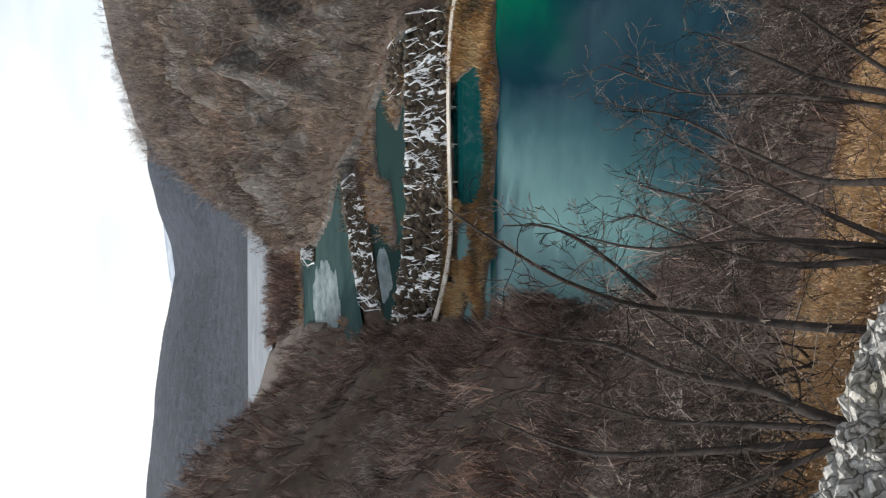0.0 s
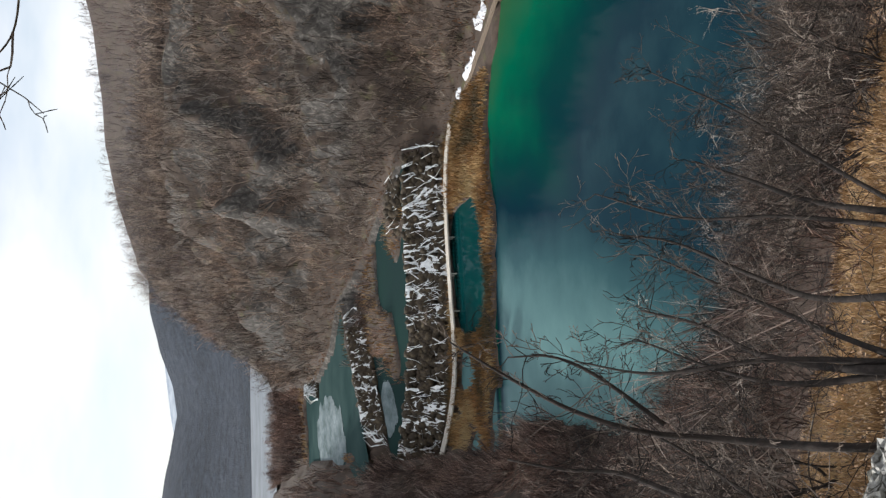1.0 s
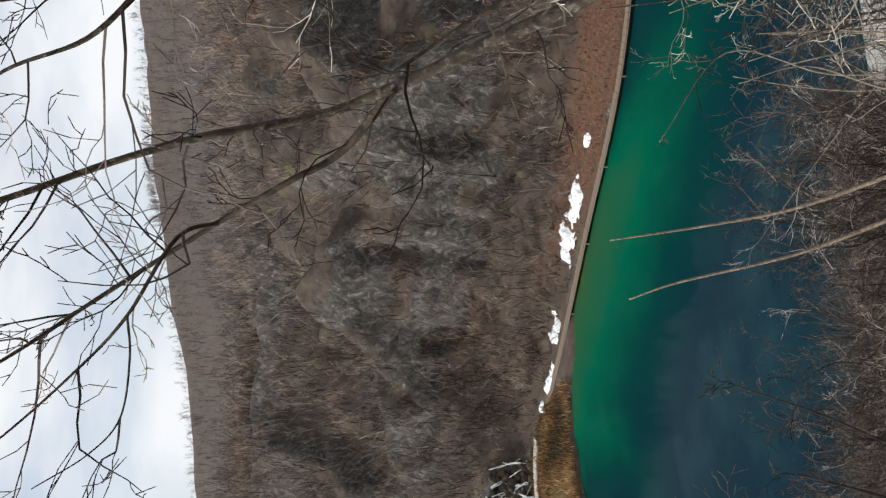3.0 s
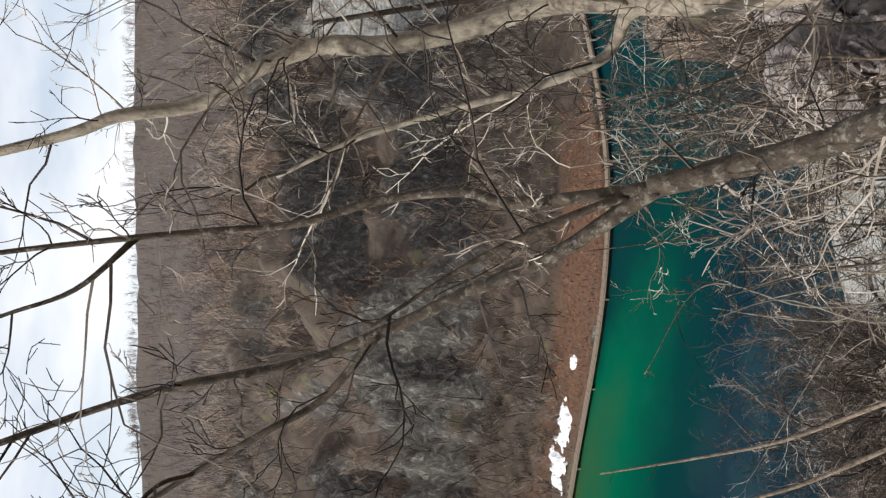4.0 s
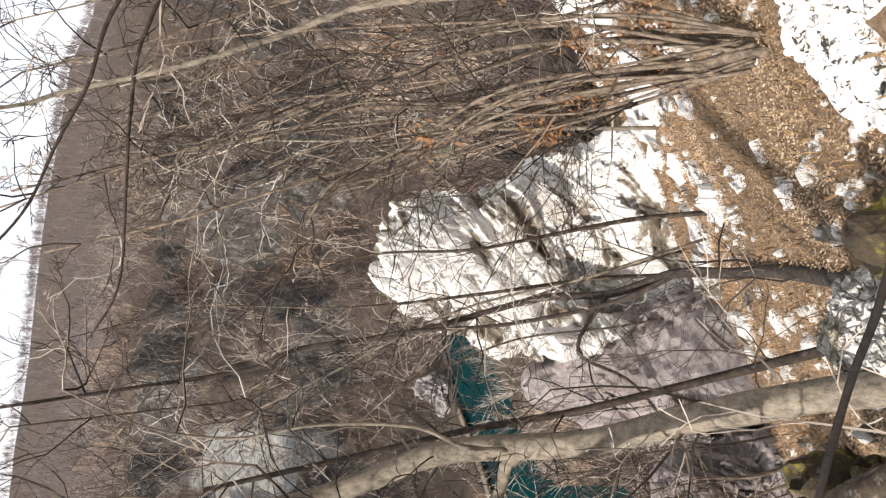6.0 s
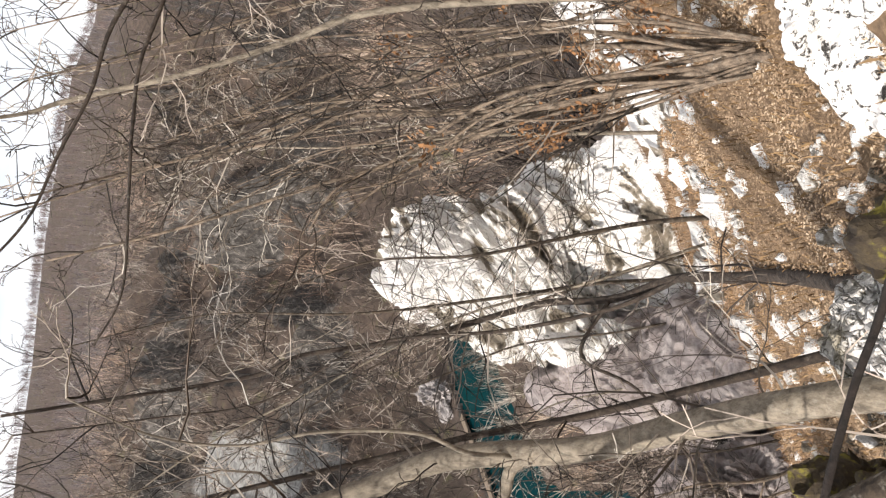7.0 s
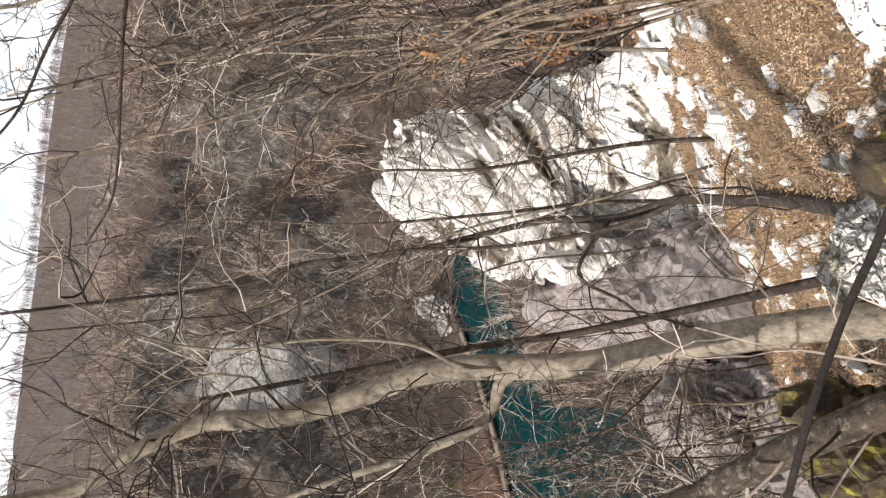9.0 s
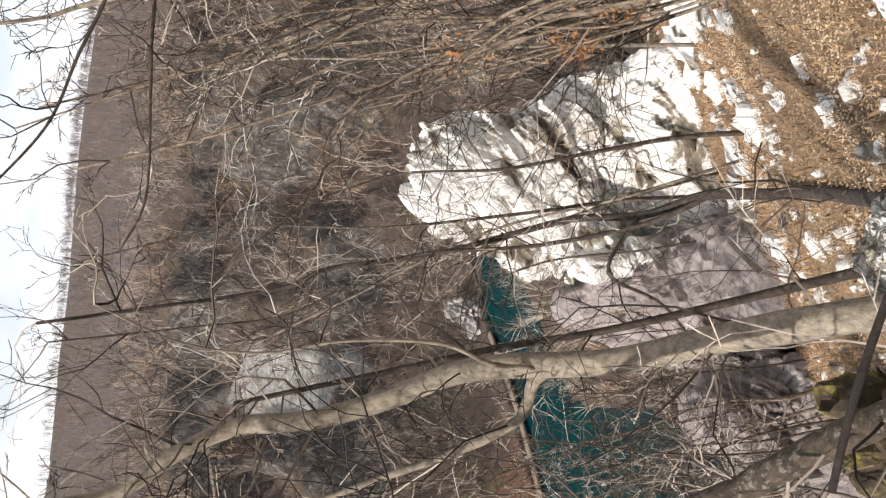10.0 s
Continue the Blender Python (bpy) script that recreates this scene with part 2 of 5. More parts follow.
# clear karst water: pale over the shoals, emerald, then deep blue-green
M_WATER, n, l, b = material("lake_water", 0.04)
depth_tone = maths(n, l, "ADD", attribute(n, "depth_tone"), span(n, l, noise_out(n, l, 0.12, 5), 0.3, 0.7, -0.04, 0.04))
# the last, pale teal stop also carries some sky reflection as colour
col = ramp(n, l, depth_tone, [(0.0, (0.07, 0.085, 0.02)), (0.035, (0.02, 0.075, 0.032)), (0.22, (0.0, 0.080, 0.043)), (0.40, (0.001, 0.032, 0.030)), (0.6, (0.003, 0.018, 0.029)), (0.76, (0.022, 0.060, 0.069)), (1.0, (0.10, 0.185, 0.185))])
l.new(col, b.inputs["Base Color"])
b.inputs["IOR"].default_value, b.inputs["Specular IOR Level"].default_value = 1.33, 0.03
bump(n, l, b, noise_out(n, l, 1.5, 3), 0.05, 0.05)

M_FOAM, n, l, b = material("falling_water", 0.5)
l.new(ramp(n, l, noise_out(n, l, 3.0, 4), [(0.3, (0.62, 0.66, 0.68)), (0.6, (0.88, 0.9, 0.9))]), b.inputs["Base Color"])

M_TUFA, n, l, b = material("mossy_travertine", 0.9)
a = noise_out(n, l, 1.6, 8, 0.75)
l.new(ramp(n, l, a, [(0.3, (0.012, 0.010, 0.008)), (0.5, (0.05, 0.036, 0.022)), (0.68, (0.13, 0.10, 0.06))]), b.inputs["Base Color"])
bump(n, l, b, a, 0.8, 0.3)

M_SNOW, n, l, b = material("old_snow", 0.7)
l.new(ramp(n, l, noise_out(n, l, 0.8, 6), [(0.25, (0.55, 0.58, 0.62)), (0.55, (0.83, 0.85, 0.88))]), b.inputs["Base Color"])

M_ICE, n, l, b = material("grey_lake_ice", 0.6)
l.new(ramp(n, l, noise_out(n, l, 0.06, 5), [(0.3, (0.08, 0.095, 0.11)), (0.65, (0.17, 0.19, 0.21))]), b.inputs["Base Color"])

M_PLANK, n, l, b = material("weathered_plank", 0.85)
info = n.new("ShaderNodeObjectInfo")
g = noise_out(n, l, 6.0, 5, 0.6, (1, 8, 1))
col = ramp(n, l, g, [(0.3, (0.34, 0.31, 0.27)), (0.7, (0.58, 0.55, 0.49))])
l.new(mix(n, l, span(n, l, info.outputs["Random"], 0, 1, 0, 0.35), col, (0.28, 0.25, 0.2)), b.inputs["Base Color"])

M_OLDPLANK, n, l, b = material("dark_wet_plank", 0.8)
l.new(ramp(n, l, noise_out(n, l, 5.0, 5, 0.6, (1, 8, 1)), [(0.3, (0.09, 0.065, 0.045)), (0.7, (0.24, 0.19, 0.14))]), b.inputs["Base Color"])

# hills up the valley: the blue of distant haze is put into the colour
M_FAR, n, l, b = material("hazy_far_woods", 1.0)
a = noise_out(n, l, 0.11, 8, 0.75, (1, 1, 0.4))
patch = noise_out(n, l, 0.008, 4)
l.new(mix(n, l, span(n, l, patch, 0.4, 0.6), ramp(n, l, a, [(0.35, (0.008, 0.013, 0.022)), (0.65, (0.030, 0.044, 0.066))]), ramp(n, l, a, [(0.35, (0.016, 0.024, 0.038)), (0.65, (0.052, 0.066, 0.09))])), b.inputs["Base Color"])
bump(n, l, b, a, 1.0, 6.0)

# the last mountains, paler and bluer still: haze painted as base colour
M_MOUNTAIN, n, l, b = material("hazy_mountain_woods", 1.0)
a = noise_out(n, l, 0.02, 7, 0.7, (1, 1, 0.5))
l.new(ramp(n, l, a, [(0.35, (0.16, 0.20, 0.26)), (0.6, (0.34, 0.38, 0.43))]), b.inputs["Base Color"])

# ---------------------------------------------------------------- the lie of the land
NEAR_BANK = np.array([(-420, 1700), (-62, 400), (-36, 325), (-17, 208), (-12, 135), (-8, 95), (-4, 84), (-5, 65), (0, 50), (16, 40), (26, 36), (34, 33), (44, 30.5), (53, 34), (60, 39), (65, 41), (69, 37), (75, 30), (88, 16), (130, -20), (260, -70)], float)
FAR_BANK = np.array([(300, -30), (150, 5), (106, 32), (96, 46), (78, 50), (64, 55), (57, 62), (51, 72), (46, 83), (41, 94), (35, 109), (29, 122), (23, 143), (15, 160), (6, 172), (0, 198), (-2, 330), (30, 430), (330, 1700)], float)


def to_line(x, y, line):
    """The distance of every (x, y) from a broken line."""
    best = np.full(x.shape, 1e9)
    for (ax, ay), (bx, by) in zip(line[:-1], line[1:]):
        dx, dy = bx - ax, by - ay
        k = np.clip(((x - ax) * dx + (y - ay) * dy) / (dx * dx + dy * dy), 0, 1)
        best = np.minimum(best, np.hypot(x - ax - k * dx, y - ay - k * dy))
    return best


def in_valley(x, y):
    ring = np.concatenate([NEAR_BANK, FAR_BANK])
    inside = np.zeros(x.shape, bool)
    for (ax, ay), (bx, by) in zip(ring, np.roll(ring, -1, 0)):
        if ay != by:
            inside ^= ((ay > y) != (by > y)) & (x < (bx - ax) * (y - ay) / (by - ay) + ax)
    return inside


HASH = np.random.RandomState(5).rand(256, 256)


def value_noise(x, y, size, seed=0):
    """Smooth noise of 0 to 1 with lumps of that size."""
    u, v = x / size + seed * 17.3 + 1000, y / size + seed * 7.7 + 1000
    i, j = np.floor(u).astype(int), np.floor(v).astype(int)
    f, g = u - i, v - j
    f, g = f * f * (3 - 2 * f), g * g * (3 - 2 * g)
    h = lambda a, b: HASH[a % 256, b % 256]
    return (h(i, j) * (1 - f) + h(i + 1, j) * f) * (1 - g) + (h(i, j + 1) * (1 - f) + h(i + 1, j + 1) * f) * g


def fbm(x, y, size, octaves=4, seed=0):
    total, amount, norm = 0, 1.0, 0
    for k in range(octaves):
        total, norm = total + amount * value_noise(x, y, size, seed + k), norm + amount
        size, amount = size / 2.03, amount / 2
    return total / norm


def smooth(v, lo, hi):
    t = np.clip((v - lo) / (hi - lo), 0, 1)
    return t * t * (3 - 2 * t)


def fall_line(x):
    """The y of the lower cascade's foot."""
    return 115.5 + 0.028 * np.maximum(8 - x, 0) ** 2 - 0.06 * np.maximum(x - 22, 0)


def fall_line_two(x):
    """The y of the upper cascade's foot."""
    return 144.5 + 0.9 * (x - 0.0)


WATERS = (0.0, 5.4, 8.6, 9.4)         # the levels of the lake, two terraces, and the frozen reach


def floor_level(x, y):
    """The height of the water's bed or of an islet in the valley."""
    step = smooth(y - fall_line(x), 0.5, 4.5)
    step_two = smooth(y - fall_line_two(x), 0.3, 2.5)
    level = 5.4 * step + 3.2 * step_two + 0.8 * smooth(y, 225, 300)
    # reeds before the boardwalk, with a still pool inside
    shore = 97.5 - 3.0 * np.exp(-((x - 17) / 7) ** 2) + 6.5 * (fbm(x, y, 6, 4, 3) - 0.5) - 0.4 * np.maximum(x - 24, 0) * 1.2
    reeds = smooth(y - shore, -0.6, 1.4) * (1 - step)
    pool = np.abs((x - 14) / 8.6) ** 3 + np.abs((y - 107.0 - 0.1 * (x - 13)) / 7.8) ** 3
    reeds *= 1 - smooth(6 - x, 0, 4) * (1 - smooth(fbm(x, y, 4.5, 3, 66), 0.40, 0.52))
    reeds *= smooth(pool + 0.5 * (fbm(x, y, 4, 2, 8) - 0.5), 0.85, 1.15)
    shelf = smooth(y - shore, -10, 0) * 1.4
    isle = fbm(x, y, 11, 3, 21)
    isle += 0.55 * np.exp(-((x - 21) / 5) ** 2 - ((y - 127) / 4.5) ** 2) + 0.6 * np.exp(-((x - 11.5) / 4.5) ** 2 - ((y - 146) / 6) ** 2) + 0.5 * np.exp(-((x - 2) / 3.5) ** 2 - ((y - 128.5) / 3) ** 2) - 0.6 * np.exp(-((x - 16) / 5) ** 2 - ((y - 137) / 4.5) ** 2) - 0.6 * np.exp(-((x + 4) / 4.5) ** 2 - ((y - 135) / 5) ** 2)
    isle -= 0.4 * smooth(y, 150, 165) - 0.5 * smooth(y, 205, 225) + 0.9 * smooth(y, 305, 322)
    wet = -2.2 + shelf * (1 - step)
    land = np.where(step > 0.5, smooth(isle, 0.46, 0.6), reeds)
    rim = np.exp(-((y - fall_line(x) - 5.0) / 1.2) ** 2) * 0.75 + np.exp(-((y - fall_line_two(x) - 3.2) / 1.2) ** 2) * 0.9
    return level + wet * (1 - np.clip(land + rim, 0, 1)) + 0.45 * land + 0.25 * (fbm(x, y, 1.5, 2, 4) - 0.5) * land


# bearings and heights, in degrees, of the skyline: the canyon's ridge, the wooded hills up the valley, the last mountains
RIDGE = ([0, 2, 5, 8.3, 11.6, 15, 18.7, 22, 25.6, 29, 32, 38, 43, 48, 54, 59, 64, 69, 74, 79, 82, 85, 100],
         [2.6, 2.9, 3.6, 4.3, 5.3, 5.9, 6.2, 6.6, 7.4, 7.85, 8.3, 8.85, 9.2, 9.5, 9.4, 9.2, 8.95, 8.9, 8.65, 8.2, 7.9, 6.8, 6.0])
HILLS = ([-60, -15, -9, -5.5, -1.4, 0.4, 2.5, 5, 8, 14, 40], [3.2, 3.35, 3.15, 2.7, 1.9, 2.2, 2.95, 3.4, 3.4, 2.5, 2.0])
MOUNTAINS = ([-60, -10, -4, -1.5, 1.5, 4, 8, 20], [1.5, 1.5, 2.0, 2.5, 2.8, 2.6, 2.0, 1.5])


def height(x, y):
    """The ground's height."""
    x, y = np.asarray(x, float), np.asarray(y, float)
    dn, df = to_line(x, y, NEAR_BANK), to_line(x, y, FAR_BANK)
    inside = in_valley(x, y)
    base = 5.8 * smooth(y, 113, 122) + 3.2 * smooth(y, 145, 165) + 0.8 * smooth(y, 225, 300)
    lumps = fbm(x, y, 14, 4, 40) - 0.5
    wob = fbm(x, y, 30, 4, 60) - 0.5
    # the bank of the lookout
    near = 0.25 + 0.69 * dn * (1 + 0.12 * smooth(y, 70, 140)) + 2.2 * lumps * smooth(dn, 1, 14) * smooth(np.hypot(x, y), 5, 22)
    near = near + 0.8 * np.maximum(dn - 11, 0) * smooth(y, 90, 140)
    cap = 44 - 10 * smooth(y, 55, 130) + 7 * lumps + 3 * wob
    near = cap - 4 * np.logaddexp(0, (cap - near) / 4)
    lookout = 30.4 - 0.268 * x - 0.66 * y + 0.35 * (fbm(x, y, 2.5, 3, 12) - 0.5) * smooth(np.hypot(x, y), 1, 3)
    near = near * (1 - 0.75 * smooth(y, 155, 230))
    near = near + (lookout - near) * (1 - smooth(np.hypot(x, y), 8, 26))
    near = base + near - base * smooth(dn, 0, 60)
    # the far side: a footpath's shelf, ledges of cliff, then woods up to the plateau
    d = np.maximum(df - 2.5, 0)
    d = d * (1 + 0.12 * smooth(x, 90, 200) + 0.45 * smooth(y, 118, 175))
    crag = fbm(x, y, 22, 4, 63) - 0.5
    cliff = 0.70 * d + 11.0 * smooth(d + 70 * crag, 9, 15) * smooth(d, 3, 12) * smooth(fbm(x, y, 17, 2, 66), 0.3, 0.65) + 11 * smooth(d + 95 * wob, 27, 34) * smooth(fbm(x, y, 25, 2, 67), 0.3, 0.6)
    cliff = np.where(d > 52, 0.70 * 52 + 17.5 + (0.34 + 0.16 * smooth(x, 90, 200)) * (d - 52), cliff)
    cliff = cliff * 0.72 + 5.5 * (fbm(x, y, 7, 3, 64) - 0.5) * smooth(d, 4, 15) + 3.0 * (fbm(x, y, 3.4, 2, 65) - 0.5) * smooth(d, 5, 14) + 5 * wob * smooth(d, 3, 25) + 2.0 * lumps * smooth(d, 1, 10)
    top = 46 + 12 * (fbm(x, y, 90, 3, 90) - 0.5)
    cliff = top - 6 * np.logaddexp(0, (top - cliff) / 6)
    cliff = np.where(d < 6, np.maximum(cliff, 0.2 * d), cliff)
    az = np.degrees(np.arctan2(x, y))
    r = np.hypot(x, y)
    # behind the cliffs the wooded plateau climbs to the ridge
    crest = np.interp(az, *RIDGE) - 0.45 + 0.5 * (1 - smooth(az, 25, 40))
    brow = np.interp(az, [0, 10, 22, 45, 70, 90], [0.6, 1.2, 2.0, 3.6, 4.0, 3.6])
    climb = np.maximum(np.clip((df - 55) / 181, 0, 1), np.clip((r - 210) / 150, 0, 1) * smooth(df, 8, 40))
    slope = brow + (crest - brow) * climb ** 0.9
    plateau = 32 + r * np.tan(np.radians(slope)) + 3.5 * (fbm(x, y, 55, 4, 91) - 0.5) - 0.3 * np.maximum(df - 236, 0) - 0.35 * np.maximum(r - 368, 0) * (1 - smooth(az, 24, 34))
    far = base * (1 - smooth(df, 0, 60)) + 0.6 + cliff
    far = far + (plateau - far) * np.maximum(smooth(df, 36, 105), smooth(r, 200, 280) * smooth(df, 8, 40))
    z = np.where(inside, floor_level(x, y), np.where(dn < df, near, far))
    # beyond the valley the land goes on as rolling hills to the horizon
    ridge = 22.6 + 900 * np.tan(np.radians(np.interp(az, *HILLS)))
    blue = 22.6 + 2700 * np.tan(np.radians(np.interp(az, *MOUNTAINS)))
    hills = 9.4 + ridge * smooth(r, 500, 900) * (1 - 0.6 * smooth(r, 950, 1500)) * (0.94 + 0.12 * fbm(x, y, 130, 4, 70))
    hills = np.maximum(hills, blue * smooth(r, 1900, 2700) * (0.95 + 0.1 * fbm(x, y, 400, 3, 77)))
    k = smooth(r, 430, 620)
    z = np.where(inside & (y > 430), hills - 0.7, z)
    return z * (1 - k) + np.maximum(hills, z * (1 - smooth(r, 620, 1200))) * k


def mesh_object(name, verts, faces, mat, smooth_shade=True, parent=None):
    me = bpy.data.meshes.new(name)
    verts, faces = np.asarray(verts, np.float32), np.asarray(faces, np.int32)
    me.vertices.add(len(verts))
    me.vertices.foreach_set("co", verts.ravel())
    k = faces.shape[1]
    me.loops.add(faces.size)
    me.loops.foreach_set("vertex_index", faces.ravel())
    me.polygons.add(len(faces))
    me.polygons.foreach_set("loop_start", np.arange(0, faces.size, k, dtype=np.int32))
    me.polygons.foreach_set("use_smooth", np.full(len(faces), smooth_shade))
    me.update(calc_edges=True)
    me.materials.append(mat)
    ob = new(name, me)
    ob.parent = parent
    return ob


def give(ob, name, values):
    a = ob.data.attributes.new(name, "FLOAT", "POINT")
    a.data.foreach_set("value", np.asarray(values, np.float32))


def sheet(rows, cols):
    i = np.arange(rows * cols).reshape(rows, cols)
    return np.stack([i[:-1, :-1], i[:-1, 1:], i[1:, 1:], i[1:, :-1]], -1).reshape(-1, 4)


def far_strip(x, y, lo, hi):
    """One where the far shore lies within that distance of the water, fading out behind."""
    df = to_line(x, y, FAR_BANK) + 2.5 * (fbm(x, y, 5, 3, 92) - 0.5)
    return (~in_valley(x, y)) * (1 - smooth(df, hi - 1.5, hi + 0.5)) * (df > lo) * (y < 116) * (x > 30)


def crag_patch(x, y):
    """One on the pale bare crag of the far wall."""
    u, v = (x - 117) * 0.86 + (y - 72) * 0.5, (y - 72) * 0.86 - (x - 117) * 0.5
    return smooth(1.1 - (u / 15) ** 2 - (v / 6.0) ** 2 + 1.6 * (fbm(x, y, 6, 3, 93) - 0.5), 0.0, 0.5)


# one sheet of ground, finest round the lookout and the valley
az = np.concatenate([np.arange(-30, 100, 0.42), np.linspace(100, 330, 67)])
rad = np.concatenate([np.linspace(0.0, 3, 24)[:-1], np.geomspace(3, 60, 150)[:-1], np.geomspace(60, 230, 220)[:-1], np.geomspace(230, 4200, 90)])
A, Rr = np.meshgrid(np.radians(az), rad)
gx, gy = Rr * np.sin(A), Rr * np.cos(A)
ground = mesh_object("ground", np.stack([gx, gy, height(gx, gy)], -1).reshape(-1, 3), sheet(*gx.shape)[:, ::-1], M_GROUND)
give(ground, "scree", (smooth(np.degrees(A), 36, 40) * (1 - smooth(np.degrees(A), 53, 58)) * smooth(Rr, 11, 15) * (1 - smooth(Rr, 44, 52)) * 1.4).clip(0, 1).ravel())
give(ground, "rocky", 1 - (smooth(gy, 15, 30) * (to_line(gx, gy, NEAR_BANK) < to_line(gx, gy, FAR_BANK))).ravel())
give(ground, "litter", (smooth(gx - 1.2 * gy + 2.5 * (fbm(gx, gy, 3, 3, 46) - 0.5), -1.2, 1.0) * (1 - smooth(Rr, 12, 16))).ravel())
give(ground, "crag", crag_patch(gx, gy).ravel())
give(ground, "bracken", (far_strip(gx, gy, 0.0, 6.8) * smooth(gx, 45, 52) * (1 - smooth(gx, 70, 78)) + 0.35 * smooth(Rr, 2, 6) * (1 - smooth(Rr, 28, 50)) * (1 - smooth(np.degrees(A), 24, 34))).ravel())
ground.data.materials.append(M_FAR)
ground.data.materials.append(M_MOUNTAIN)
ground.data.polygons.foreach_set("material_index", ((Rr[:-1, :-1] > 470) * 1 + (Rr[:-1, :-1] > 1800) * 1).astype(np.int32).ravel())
tagged(ground, "steep karst hillside of brown leaf litter and grey limestone", "ground", kind="structure")

# ---------------------------------------------------------------- water


def water_sheet(name, x0, x1, y0, y1, level, label, step=1.0, keep=None):
    gx, gy = np.meshgrid(np.arange(x0, x1, step), np.arange(y0, y1, step))
    quad = sheet(*gx.shape)
    if keep is not None:
        quad = quad[keep(gx, gy).ravel()[quad].all(1)]
    ob = mesh_object(name, np.stack([gx, gy, np.full(gx.shape, level)], -1).reshape(-1, 3), quad, M_WATER)
    df, dn = to_line(gx, gy, FAR_BANK), to_line(gx, gy, NEAR_BANK)
    shore = np.minimum(df, np.maximum(98 - gy, 0) + 2 * smooth(gx, 26, 40) * 10)
    # the upper pool is set paler, in place of the sky it would mirror
    if level > 1:
        d = (0.40 if level < 7 else 0.66) + 0.28 * fbm(gx, gy, 9, 3, 31)
    else:
        d = np.minimum(shore / 45, 0.62)
        d = np.maximum(d, 0.95 * (1 - smooth(gx - 0.25 * (gy - 60) + 3 * (fbm(gx, gy, 24, 2, 37) - 0.5), -6, 34)) * smooth(shore, -1, 3))
        d = d + (0.49 - d) * smooth(gx, 44, 58)
        pool = (gy > 98.5) * 1.0
        d = d * (1 - pool) + np.where(gx > 5, 0.45, 0.92) * pool
    give(ob, "depth_tone", np.asarray(d).ravel())
    return tagged(ob, label, "water", kind="structure")


water_sheet("lake", -12, 280, -60, 117, WATERS[0], "still emerald and blue-green mountain lake", 1.5, lambda x, y: y < fall_line(x) + 1.8)
water_sheet("terrace_pool", -14, 34, 117, 152, WATERS[1], "shallow green travertine pool above the cascade", 0.5, lambda x, y: (y > fall_line(x) + 4.2) & (y < fall_line_two(x) + 1.3))
water_sheet("upper_pool", -20, 20, 126, 226, WATERS[2], "grey-green upper pool between brown banks", 0.5, lambda x, y: y > fall_line_two(x) + 2.2)

water_sheet("snow_field", -150, 60, 322, 540, WATERS[3], "flat grey frozen reach dusted with snow at the valley's head", 4.0).data.materials.clear()
bpy.data.objects["snow_field"].data.materials.append(M_ICE)

# pale colour that stands in for bright sky mirrored on the upper pools
M_SKYSHEEN, n, l, b = material("painted_sky_reflection", 0.7)
b.inputs["Specular IOR Level"].default_value = 0.08
a = noise_out(n, l, 0.35, 6, 0.7, (1, 0.4, 1))
l.new(ramp(n, l, a, [(0.32, (0.035, 0.06, 0.06)), (0.7, (0.20, 0.24, 0.255))]), b.inputs["Base Color"])


def reflection_sheet(x0, x1, y0, y1, level, keep, label):
    """A thin sheet with a ragged edge, laid on a pool to paint the sky's reflection."""
    gx, gy = np.meshgrid(np.arange(x0, x1, 0.3), np.arange(y0, y1, 0.3))
    u, v = 2 * (gx - x0) / (x1 - x0) - 1, 2 * (gy - y0) / (y1 - y0) - 1
    inside = (u * u + v * v + 1.1 * (fbm(gx, gy, 5, 4, 27) - 0.5) < 0.8) & keep(gx, gy)
    quad = sheet(*gx.shape)
    quad = quad[inside.ravel()[quad].all(1)]
    top = np.stack([gx, gy, np.full(gx.shape, level + 0.04)], -1).reshape(-1, 3)
    tagged(mesh_object("reflection_sheet", top, quad, M_SKYSHEEN), label, "ice", "ice on the upper pools")


reflection_sheet(-20, -2, 158, 206, WATERS[2], lambda x, y: y > fall_line_two(x) + 4, "whitish sheet painted as the sky's reflection on the upper pool")
reflection_sheet(-9, 1, 128, 143, WATERS[1], lambda x, y: y < fall_line_two(x), "milky sheet painted as sky reflection below the upper cascade")

M_POOL = M_WATER.copy()
M_POOL.name = "terrace_water"
M_POOL.node_tree.nodes["Principled BSDF"].inputs["Specular IOR Level"].default_value = 0.0
for node in M_POOL.node_tree.nodes:
    if node.bl_idname == "ShaderNodeValToRGB":
        for e in node.color_ramp.elements:
            e.color = (0.35 * e.color[0] + 0.016, 0.30 * e.color[1] + 0.026, 0.30 * e.color[2] + 0.023, 1)
for name in ("terrace_pool", "upper_pool"):
    bpy.data.objects[name].data.materials[0] = M_POOL

